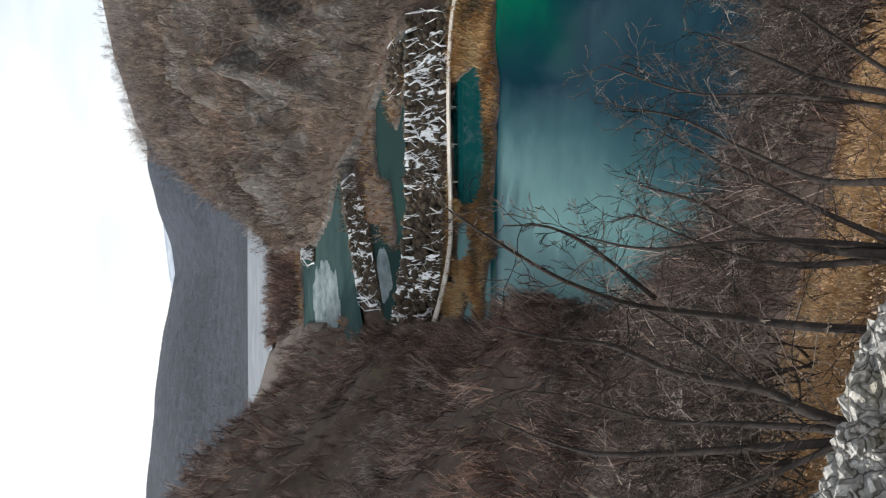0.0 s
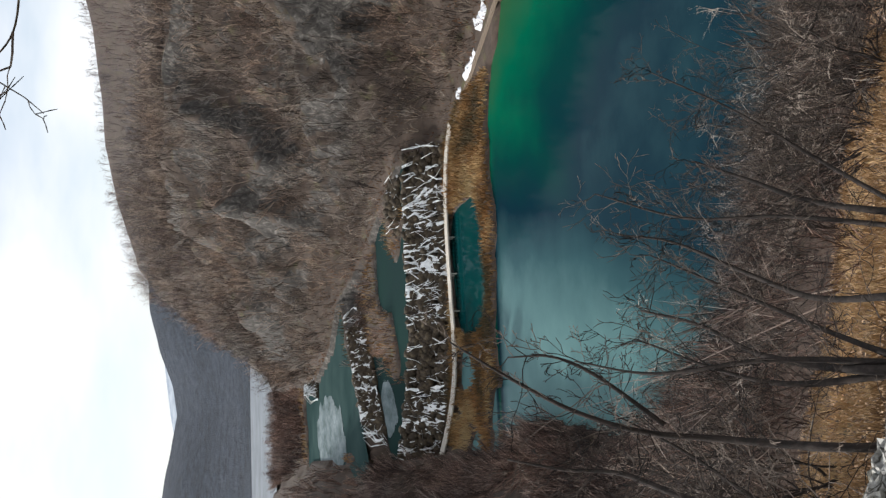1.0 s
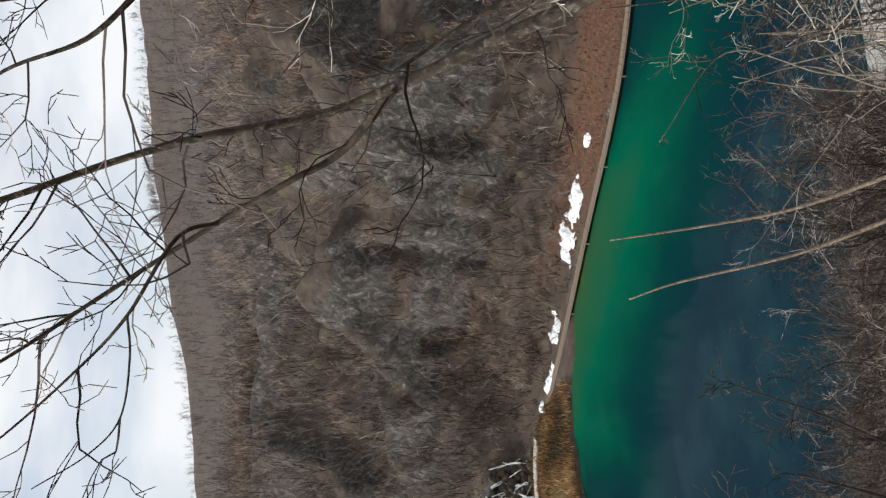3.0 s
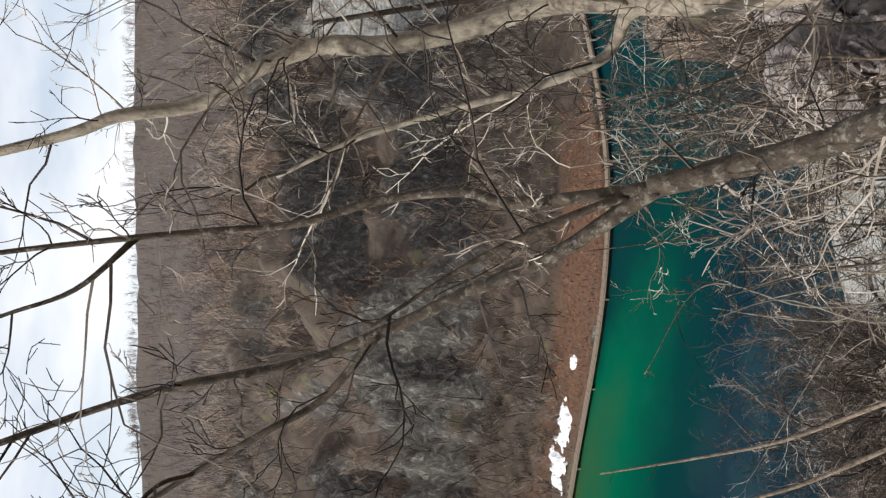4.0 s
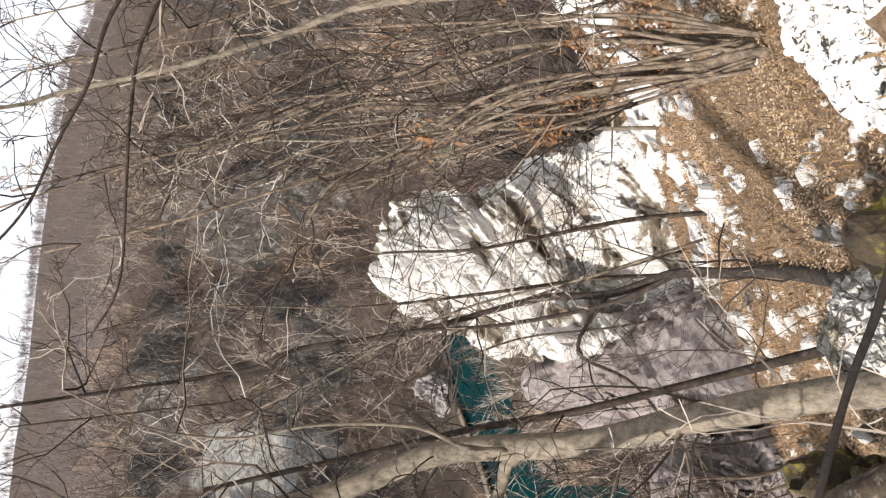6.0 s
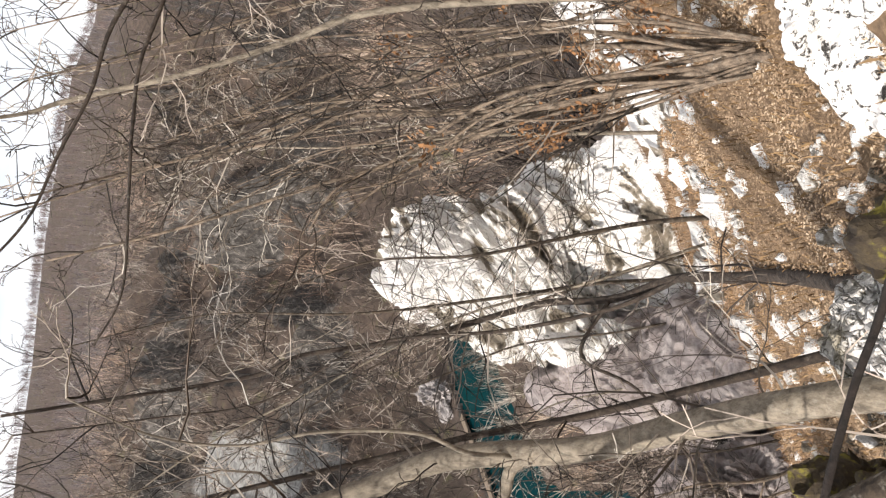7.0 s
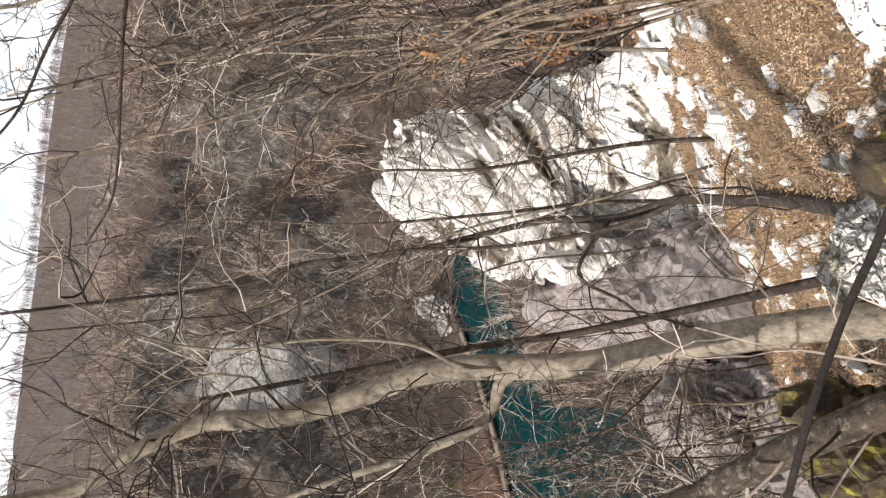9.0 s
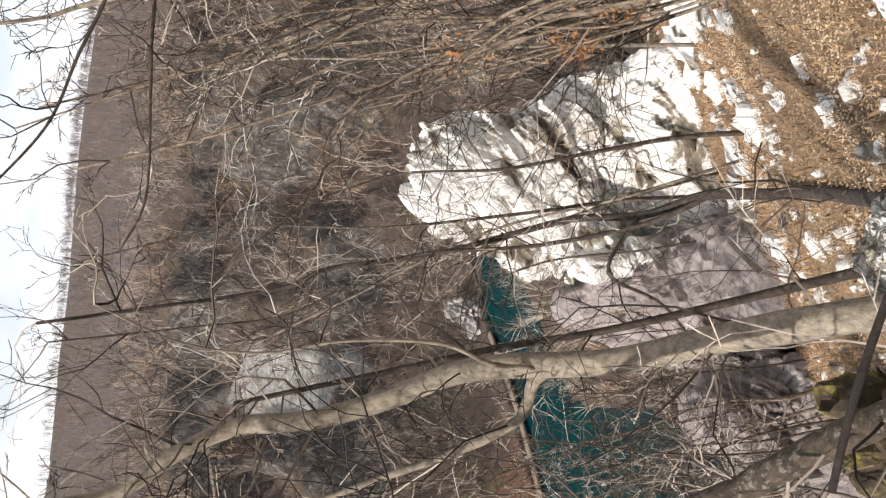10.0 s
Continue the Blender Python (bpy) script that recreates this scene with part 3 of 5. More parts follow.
# ---------------------------------------------------------------- bare wood


def prisms(p0, p1, r0, r1, sides=3):
    """Tapered sticks from p0 to p1, as one list of corners and four-sided faces."""
    p0, p1 = np.asarray(p0, float), np.asarray(p1, float)
    axis = p1 - p0
    axis /= np.linalg.norm(axis, axis=1)[:, None] + 1e-9
    up = np.where(np.abs(axis[:, 2:3]) > 0.9, [[1.0, 0, 0]], [[0, 0, 1.0]])
    u = np.cross(axis, up)
    u /= np.linalg.norm(u, axis=1)[:, None] + 1e-9
    v = np.cross(axis, u)
    turn = np.arange(sides) * 2 * np.pi / sides
    ring = np.cos(turn)[None, :, None] * u[:, None] + np.sin(turn)[None, :, None] * v[:, None]
    verts = np.concatenate([p0[:, None] + ring * np.asarray(r0)[:, None, None], p1[:, None] + ring * np.asarray(r1)[:, None, None]], 1)
    k = np.arange(sides)
    quad = np.stack([k, (k + 1) % sides, (k + 1) % sides + sides, k + sides], -1)
    faces = (np.arange(len(p0)) * 2 * sides)[:, None, None] + quad[None]
    return verts.reshape(-1, 3), faces.reshape(-1, 4)


def spikes(p0, p1, r0, side):
    """Thin twigs as slivers: three corners each."""
    axis = p1 - p0
    u = np.cross(axis, side)
    u /= np.linalg.norm(u, axis=1)[:, None] + 1e-9
    u = u * np.asarray(r0)[:, None]
    return np.stack([p0 - u, p0 + u, p1], 1).reshape(-1, 3), np.arange(len(p0) * 3).reshape(-1, 3)


def sprout(rng, p, d, length, r, level, out, spread=0.8, lift=0.25, steps=3, kids=(10, 4), wander=0.18):
    """A branch that wanders and bears smaller ones; rows of p0, p1, r0, r1 are added to out."""
    d = d / np.linalg.norm(d)
    pts = [p]
    last = level == len(kids)
    steps = (2 if steps > 2 else 1) if last else steps
    for k in range(steps):
        d = d + rng.normal(0, wander, 3) + np.array([0, 0, lift / steps])
        d = d / np.linalg.norm(d)
        q = pts[-1] + d * length / steps
        out.append((*pts[-1], *q, r * (1 - k / steps * 0.75), r * (1 - (k + 1) / steps * 0.75), 1.0 if last else 0.0))
        pts.append(q)
    if level < len(kids):
        for c in range(kids[level]):
            f = (0.25 if level == 0 else 0.2) + 0.78 * (c + rng.rand()) / kids[level]
            i = min(int(f * steps), steps - 1)
            base = pts[i] + (pts[i + 1] - pts[i]) * (f * steps - i)
            ax = pts[i + 1] - pts[i]
            ax = ax / np.linalg.norm(ax)
            side = np.cross(ax, rng.normal(0, 1, 3))
            side /= np.linalg.norm(side) + 1e-9
            sprout(rng, base, ax + side * spread * rng.uniform(0.7, 1.3), length * rng.uniform(0.3, 0.55) * (0.6 + 0.5 * math.sin(math.pi * min(f, 1.0))), max(r * 0.45 * (1.1 - 0.5 * f), 0.002), level + 1, out, spread, lift, max(steps - 1, 1), kids, wander)


def far_tree(seed, kids, steps, thick=0.13, wide=0.75, crook=0.09):
    """A bare tree one metre high, to be scaled up: rows of p0, p1, r0, r1."""
    rng, out = np.random.RandomState(seed), []
    sprout(rng, np.zeros(3), np.array([0.0, 0, 1]), 0.92, thick / 10, 0, out, wide, 0.3, steps, kids, crook)
    return np.array(out)


def broom_tree(seed, twigs, thick=0.11):
    """A bare broom-headed tree one metre high."""
    rng, out = np.random.RandomState(seed), []
    p, d = np.zeros(3), np.array([0, 0, 1.0])
    pts = [p]
    for k in range(3):
        d = d + rng.normal(0, 0.08, 3)
        d /= np.linalg.norm(d)
        pts.append(pts[-1] + d * 0.21)
        out.append((*pts[-2], *pts[-1], thick / 10 * (1 - 0.2 * k), thick / 10 * (0.8 - 0.2 * k), 0.0))
    for k in range(twigs):
        i = rng.randint(1, 3)
        base = pts[i] + (pts[i + 1] - pts[i]) * rng.rand()
        a, lean = rng.uniform(0, 2 * np.pi), rng.uniform(0.05, 1.0)
        q = np.array([lean * np.cos(a), lean * np.sin(a), 1.0])
        q = q / np.linalg.norm(q) * rng.uniform(0.2, 0.46)
        mid = base + q * 0.5
        out.append((*base, *(base + q), 0.0035, 0.001, 1.0))
        for j in range(2):
            out.append((*mid, *(mid + q * 0.5 + rng.normal(0, 0.09, 3)), 0.002, 0.001, 1.0))
    return np.array(out)


def bush(seed, stems, kids):
    rng, out = np.random.RandomState(seed), []
    for k in range(stems):
        a = rng.uniform(0, 2 * np.pi)
        lean = rng.uniform(0.1, 0.7)
        sprout(rng, np.array([0.05 * np.cos(a), 0.05 * np.sin(a), 0]), np.array([lean * np.cos(a), lean * np.sin(a), 1]), rng.uniform(0.7, 1.05), 0.011, 0, out, 0.6, 0.2, 2, kids, 0.12)
    return np.array(out)


def thicket(name, shapes, x, y, size, mat, label, category, seed, thick=1.0, tones=(0.1, 0.9), sink=0.1, lean=0.12, tone_size=18):
    """Many bare trees or bushes as one object, rooted on the ground at (x, y)."""
    rng = np.random.RandomState(seed)
    z = height(x, y) - sink
    rows, tone = [], []
    pick = rng.randint(0, len(shapes), len(x))
    ang = rng.uniform(0, 2 * np.pi, len(x))
    lx, ly = rng.normal(0, lean, len(x)), rng.normal(0, lean, len(x))
    shade = np.clip(rng.normal(0.42, 0.26, len(x)) + 1.5 * (fbm(x, y, tone_size, 3, 55) - 0.5), tones[0], tones[1])
    for k, shape in enumerate(shapes):
        m = np.where(pick == k)[0]
        if not len(m):
            continue
        c, s = np.cos(ang[m])[:, None], np.sin(ang[m])[:, None]
        parts = []
        for o in (0, 3):
            px, py, pz = shape[None, :, o], shape[None, :, o + 1], shape[None, :, o + 2]
            sc = size[m][:, None]
            qx, qy = (px * c - py * s + lx[m][:, None] * pz) * sc + x[m][:, None], (px * s + py * c + ly[m][:, None] * pz) * sc + y[m][:, None]
            parts.append(np.stack([qx, qy, pz * sc + z[m][:, None]], -1))
        rad = shape[None, :, 6:8] * (size * thick)[m][:, None, None]
        fine = np.repeat(shape[None, :, 8], len(m), 0)
        rows.append((parts[0].reshape(-1, 3), parts[1].reshape(-1, 3), rad.reshape(-1, 2), fine.ravel() > 0.5))
        tone.append((shade[m][:, None] + rng.normal(0, 0.26, (len(m), len(shape)))).ravel())
    p0, p1, rr, fine = [np.concatenate([r[i] for r in rows]) for i in range(4)]
    tone = np.concatenate(tone)
    verts, faces = prisms(p0[~fine], p1[~fine], rr[~fine, 0], rr[~fine, 1], 3)
    faces = np.concatenate([faces[:, [0, 1, 2]], faces[:, [0, 2, 3]]])
    more, tri = spikes(p0[fine], p1[fine], rr[fine, 0] * 1.5, rng.normal(0, 1, (fine.sum(), 3)))
    ob = mesh_object(name, np.concatenate([verts, more]), np.concatenate([faces, tri + len(verts)]), mat, False)
    give(ob, "tone", np.concatenate([np.repeat(tone[~fine], 6), np.repeat(tone[fine], 3)]))
    return tagged(ob, label, category, kind="stuff")


def scatter(seed, count, x0, x1, y0, y1, keep):
    rng = np.random.RandomState(seed)
    x, y = rng.uniform(x0, x1, count), rng.uniform(y0, y1, count)
    ok = keep(x, y)
    return x[ok], y[ok]


def far_side(x, y, lo, hi):
    df, dn = to_line(x, y, FAR_BANK), to_line(x, y, NEAR_BANK)
    return ~in_valley(x, y) & (df < dn) & (df > lo) & (df < hi)


def near_side(x, y, lo, hi):
    df, dn = to_line(x, y, FAR_BANK), to_line(x, y, NEAR_BANK)
    return ~in_valley(x, y) & (dn < df) & (dn > lo) & (dn < hi)


TREES = [far_tree(100 + k, (7, 8), 3, 0.11, 1.1, 0.2) for k in range(12)]
SMALL = [broom_tree(140 + k, 13) for k in range(8)]
BUSHES = [bush(170 + k, 5, (12,)) for k in range(8)]

x, y = scatter(11, 14500, -25, 240, -20, 330, lambda x, y: far_side(x, y, 2.0, 75) & ((to_line(x, y, FAR_BANK) > 6.5) | ((x > 76) & (to_line(x, y, FAR_BANK) > 4)) | (x < 47)) & (crag_patch(x, y) < 0.4) & (np.random.RandomState(1).rand(len(x)) < 0.62 + 0.5 * (fbm(x, y, 20, 3, 80) - 0.5)) & (np.degrees(np.arctan2(x, y)) < 90))
thicket("far_bank_forest", TREES, x, y, np.random.RandomState(2).uniform(3.6, 7.5, len(x)), M_FOREST, "bare grey-brown winter forest on the far canyon side", "forest", 21, 0.95)
x, y = scatter(12, 20000, -20, 460, -30, 470, lambda x, y: far_side(x, y, 14, 234) & ((np.hypot(x, y) < 360) | (x > 0.6 * y)) & ((to_line(x, y, FAR_BANK) > 58) | (np.hypot(x, y) > 225)) & (np.hypot(x, y) < 480) & (np.degrees(np.arctan2(x, y)) < 90) & (np.random.RandomState(18).rand(len(x)) < 0.8))
thicket("plateau_forest", SMALL, x, y, np.random.RandomState(3).uniform(2.4, 6.4, len(x)), M_RIMWOOD, "bare purple-brown beech forest along the canyon rim, paled with painted haze", "forest", 22, 1.25, (0.1, 0.8))
x, y = scatter(22, 5200, 5, 230, -20, 300, lambda x, y: far_side(x, y, 36, 100) & (np.degrees(np.arctan2(x, y)) < 90))
thicket("brow_wood", SMALL, x, y, np.random.RandomState(14).uniform(2.4, 5.0, len(x)), M_FOREST, "young bare trees along the brow of the cliffs", "forest", 32, 1.0, (0.0, 0.9), lean=0.3, tone_size=10)
x, y = scatter(21, 9000, 0, 110, 95, 300, lambda x, y: far_side(x, y, 2.5, 60) & (np.degrees(np.arctan2(x, y)) < 24))
thicket("valley_side_forest", SMALL, x, y, np.random.RandomState(13).uniform(2.6, 5.5, len(x)), M_FOREST, "dense bare grey-brown woodland above the upper pools", "forest", 31, 1.0, (0.05, 1.0), lean=0.2, tone_size=9)
x, y = scatter(16, 9500, -10, 230, -15, 300, lambda x, y: far_side(x, y, 0.6, 65) & ((to_line(x, y, FAR_BANK) > 6) | (y > 122) | ((x > 72) & (to_line(x, y, FAR_BANK) > 3.5)) | (x < 47)))
thicket("cliff_brush", BUSHES, x, y, np.random.RandomState(7).uniform(1.4, 3.6, len(x)), M_BRUSH, "leafless brush clinging to the far cliff ledges", "scrub", 26, 1.0, (0.0, 1.0), lean=0.3, tone_size=7)
x, y = scatter(20, 6500, 10, 110, 40, 130, lambda x, y: far_side(x, y, 3.4, 22) & ((to_line(x, y, FAR_BANK) > 6.5) | (y > 74)))
thicket("foot_brush", BUSHES, x, y, np.random.RandomState(12).uniform(0.9, 2.2, len(x)), M_BRUSH, "low brown leafless brush at the foot of the far slope", "scrub", 30, 1.05, (0.0, 0.8), lean=0.3, tone_size=6)
x, y = scatter(13, 13500, -120, 60, 8, 330, lambda x, y: near_side(x, y, 1, 60) & (np.hypot(x, y) > 13) & (np.hypot(x, y) < 105 + 120 * np.random.RandomState(17).rand(len(x))) & (np.degrees(np.arctan2(x, y)) < 12) & (x < 2 - 0.05 * y + 6 * (fbm(x, y, 6, 2, 14) - 0.5)))
thicket("near_bank_scrub", BUSHES, x, y, np.random.RandomState(4).uniform(1.8, 4.2, len(x)), M_SCRUB, "reddish-brown leafless scrub covering the bank", "scrub", 23, np.clip(np.hypot(x, y) / 45, 0.4, 1.5), (0.0, 1.0), lean=0.25, tone_size=9)
x, y = scatter(23, 9000, -16, 22, 34, 136, lambda x, y: near_side(x, y, 0.1, 5.5))
thicket("bank_edge_scrub", BUSHES, x, y, np.random.RandomState(15).uniform(1.2, 3.0, len(x)), M_SCRUB, "dark leafless bushes crowding the water's edge", "scrub", 33, 0.9, (0.0, 0.7), lean=0.35, tone_size=5, sink=0.3)
x, y = scatter(19, 3000, -110, 10, 70, 260, lambda x, y: near_side(x, y, 4, 70) & (np.degrees(np.arctan2(x, y)) > -24))
thicket("near_bank_wood", SMALL, x, y, np.random.RandomState(10).uniform(2.6, 5.5, len(x)), M_SCRUB, "bare brown young trees on the shoulder of the bank", "forest", 29, 1.2, (0.0, 0.5), lean=0.15, tone_size=12)
x, y = scatter(14, 1500, 10, 130, -30, 60, lambda x, y: near_side(x, y, 0.5, 40) & (np.hypot(x, y) > 30) & (np.degrees(np.arctan2(x, y)) > 15))
ok = ~((np.degrees(np.arctan2(x, y)) > 38) & (np.degrees(np.arctan2(x, y)) < 55) & (np.hypot(x, y) < 50))
x, y = x[ok], y[ok]
thicket("waterside_scrub", BUSHES, x, y, np.random.RandomState(5).uniform(2.0, 4.5, len(x)), M_BRUSH, "grey leafless bushes and saplings above the lake", "scrub", 24, 1.0, (0.15, 1.0), lean=0.2)
x, y = scatter(15, 4200, -45, 30, 120, 330, lambda x, y: in_valley(x, y) & (floor_level(x, y) > WATERS[2] * (y > fall_line_two(x)) + WATERS[1] * (y <= fall_line_two(x)) + 0.15) & (y > fall_line(x) + 5))
thicket("islet_scrub", BUSHES, x, y, np.random.RandomState(6).uniform(1.0, 2.6, len(x)) * np.where(y > 200, 2.0, 1.0), M_SCRUB, "brown leafless bushes on the travertine islets", "scrub", 25, 1.2)


x, y = scatter(17, 620, -8, 16, 5, 30, lambda x, y: near_side(x, y, 1, 60) & (np.hypot(x, y) > 10.5) & (np.hypot(x, y) < 27) & (np.degrees(np.arctan2(x, y)) < 26) & (fbm(x, y, 3, 3, 15) > 0.42))
thicket("slope_scrub", BUSHES, x, y, np.random.RandomState(8).uniform(0.5, 1.5, len(x)), M_SCRUB, "low reddish leafless scrub on the steep slope", "scrub", 27, 0.8, (0.1, 0.7), lean=0.3, tone_size=4)


def blades(name, x, y, tall, wide, mat, label, category, seed):
    """Dry stalks: thin bent strips standing on the ground."""
    rng = np.random.RandomState(seed)
    z = height(x, y)
    a = rng.uniform(0, 2 * np.pi, len(x))
    h = tall * rng.uniform(0.5, 1.2, len(x))
    lean = rng.normal(0, 0.25, (2, len(x)))
    w = wide * rng.uniform(0.6, 1.4, len(x))
    dx, dy = np.cos(a) * w, np.sin(a) * w
    v = [np.stack([x - dx, y - dy, z - 0.03], -1), np.stack([x + dx, y + dy, z - 0.03], -1),
         np.stack([x + dx * 0.5 + lean[0] * h * 0.4, y + dy * 0.5 + lean[1] * h * 0.4, z + h * 0.6], -1), np.stack([x + lean[0] * h, y + lean[1] * h, z + h], -1)]
    verts = np.stack(v, 1).reshape(-1, 3)
    faces = (np.arange(len(x)) * 4)[:, None] + np.arange(4)[None]
    ob = mesh_object(name, verts, faces, mat, False)
    give(ob, "tone", np.repeat(np.clip(0.5 + 2.2 * (fbm(x, y, 4, 4, 9) - 0.5) + rng.normal(0, 0.15, len(x)), 0, 1), 4))
    return tagged(ob, label, category, kind="stuff")


x, y = scatter(31, 30000, -9, 36, 92, 118, lambda x, y: in_valley(x, y) & (floor_level(x, y) > 0.12) & (y < fall_line(x)))
blades("reed_bed", x, y, 0.8, 0.06, M_REED, "rust-brown dry reeds along the lake's margin", "reeds", 32)
x, y = scatter(33, 50000, -4, 80, 35, 215, lambda x, y: far_side(x, y, 0.5, 8))
blades("dry_grass", x, y, 0.4, 0.06, M_RUST, "orange-brown dry grass at the cliff's foot", "grass", 34)
x, y = scatter(35, 14000, -20, 32, 118, 240, lambda x, y: in_valley(x, y) & (floor_level(x, y) > 5.5 + 3.2 * (y > fall_line_two(x) + 2)))
blades("islet_reeds", x, y, 0.9, 0.07, M_REED, "brown dry reeds on the islets", "reeds", 36)

# ---------------------------------------------------------------- the cascades


def lumps_mesh(name, centres, sizes, mat, label, category, seed, sub=2, jagged=0.0):
    """Knobbly boulders as one object."""
    bm = bmesh.new()
    bmesh.ops.create_icosphere(bm, subdivisions=sub, radius=1)
    co = np.array([v.co[:] for v in bm.verts])
    tri = np.array([[v.index for v in f.verts] for f in bm.faces])
    bm.free()
    rng = np.random.RandomState(seed)
    verts, faces = [], []
    for k, (c, s) in enumerate(zip(centres, sizes)):
        bumpy = 1 + 0.35 * (fbm(co[:, 0] * 3 + k * 5, co[:, 1] * 3 + co[:, 2] * 4, 1.2, 3, k % 7) - 0.5) * 2 + jagged * rng.normal(0, 1, len(co))
        a = rng.uniform(0, 6.3)
        q = co * bumpy[:, None] * s * (np.array([1.15, 0.9, 1.0]) if not jagged else rng.uniform(0.45, 1.4, 3))
        q = np.stack([q[:, 0] * np.cos(a) - q[:, 1] * np.sin(a), q[:, 0] * np.sin(a) + q[:, 1] * np.cos(a), q[:, 2]], -1)
        verts.append(q + c)
        faces.append(tri + k * len(co))
    return tagged(mesh_object(name, np.concatenate(verts), np.concatenate(faces), mat, not jagged), label, category, kind="stuff")


def cascade(name, x0, x1, foot, low, high, run, streams, crowd, seed, bare=0.5):
    """Thin sheets and threads of white water that run down between dark lumps of mossy tufa."""
    rng = np.random.RandomState(seed)
    n = int((x1 - x0) * 20)
    cx, f = rng.uniform(x0, x1, n), rng.rand(n)
    ends = np.minimum(1, 0.35 + np.minimum(cx - x0, x1 - cx) / 4)
    centre = np.stack([cx, foot(cx) + 0.15 + run * f, low + (high - low) * f * ends - 0.1], -1)
    lumps_mesh(name + "_tufa", centre, rng.uniform(0.25, 0.8, n), M_TUFA, "dark mossy travertine lumps of the cascade", "travertine", seed)
    gx, gt = np.meshgrid(np.arange(x0, x1, 0.16), np.linspace(0, 1, 34))
    rough = fbm(gx, gt * (high - low) * 0.8, 0.9, 3, seed)
    gy = foot(gx) + 0.2 + run * (1 - gt) - 0.12 - 0.55 * rough
    gz = low + (high - low) * (1 - gt) + 0.05 + 0.25 * rough
    flow = fbm(gx * 1.0, gt * 1.6 + 40, 1.0, 3, seed + 3) + 0.26 * sum(np.exp(-((gx - c) / (1.3 * d)) ** 2) for c, d in crowd)
    quad = sheet(*gx.shape)
    wet = flow.ravel()[quad].mean(1) > bare + 0.36
    verts, faces, base = [np.stack([gx, gy, gz], -1).reshape(-1, 3)], [quad[wet]], gx.size
    for k in range(streams):
        c, sd = crowd[rng.randint(len(crowd))]
        sx = np.clip(rng.normal(c, sd), x0, x1) if rng.rand() < 0.6 else rng.uniform(x0, x1)
        start, stop = sorted(rng.uniform(-0.1, 1.1, 2)) if rng.rand() < 0.6 else (0, 1)
        steps = 12
        t = np.linspace(max(start, 0), min(stop, 1.0), steps)
        if t[-1] - t[0] < 0.15:
            continue
        wx = sx + np.interp(np.arange(steps), [0, 3, 6, 9, 11], np.cumsum(rng.normal(0, 0.6, 5)))
        w = rng.choice([0.035, 0.06, 0.1, 0.2], p=[0.35, 0.4, 0.18, 0.07]) * (0.4 + 1.2 * rng.rand(steps))
        out = 0.35 + 0.3 * np.sin(t * 9 + rng.rand() * 6)
        yy = foot(wx) + 0.2 + run * (1 - t) - out
        zz = low + (high - low) * (1 - t) + 0.2
        left, right = np.stack([wx - w, yy, zz], -1), np.stack([wx + w, yy, zz], -1)
        mid = np.stack([wx, yy - 0.12, zz + 0.06], -1)
        verts.append(np.stack([left, mid, right], 1).reshape(-1, 3))
        i = np.arange(steps - 1) * 3 + base
        faces += [np.stack([i, i + 1, i + 4, i + 3], -1), np.stack([i + 1, i + 2, i + 5, i + 4], -1)]
        base += steps * 3
    return tagged(mesh_object(name, np.concatenate(verts), np.concatenate(faces), M_FOAM), "white water streaming in many threads over the travertine step", "waterfall", kind="stuff")


cascade("lower_cascade", -13, 34, fall_line, 0.5, 5.5, 4.2, 230, [(23, 1.6), (11.5, 1.5), (17, 1.5), (-4, 2.5), (-9, 2)], 41)
cascade("upper_cascade", -8, 11, fall_line_two, 5.6, 8.7, 2.4, 130, [(0.0, 1.6), (-5, 1.8), (6, 2)], 43, 0.42)
cascade("side_cascade", 21, 29, lambda x: 122 + 0 * x, 5.5, 7.0, 2.0, 12, [(26, 1)], 44)
cascade("head_waterfall", -2.4, 0.6, lambda x: 198.5 + 0 * x, 8.7, 11.5, 2.0, 40, [(-1, 0.6)], 45)

# ---------------------------------------------------------------- boardwalk


def part(name, bm, mat, parent, label=""):
    me = bpy.data.meshes.new(name)
    bm.to_mesh(me)
    bm.free()
    me.materials.append(mat)
    ob = new(name, me)
    ob.parent = parent
    if label:
        ob["label"] = label
    return ob


def box(sx, sy, sz, bevel=0.0):
    bm = bmesh.new()
    bmesh.ops.create_cube(bm, size=1)
    bmesh.ops.scale(bm, vec=(sx, sy, sz), verts=bm.verts)
    if bevel:
        bmesh.ops.bevel(bm, geom=bm.edges[:], offset=bevel, segments=1, affect="EDGES")
    return bm


def along(points, gap):
    """Places every gap metres on a rounded line: x, y and heading."""
    p = np.array(points, float)
    for k in range(3):
        q = np.empty((2 * len(p) - 2, 2))
        q[0::2], q[1::2] = p[:-1] * 0.75 + p[1:] * 0.25, p[:-1] * 0.25 + p[1:] * 0.75
        p = np.concatenate([p[:1], q, p[-1:]])
    s = np.concatenate([[0], np.cumsum(np.hypot(*np.diff(p, axis=0).T))])
    t = np.arange(0, s[-1], gap)
    x, y = np.interp(t, s, p[:, 0]), np.interp(t, s, p[:, 1])
    return x, y, np.arctan2(np.gradient(y), np.gradient(x))


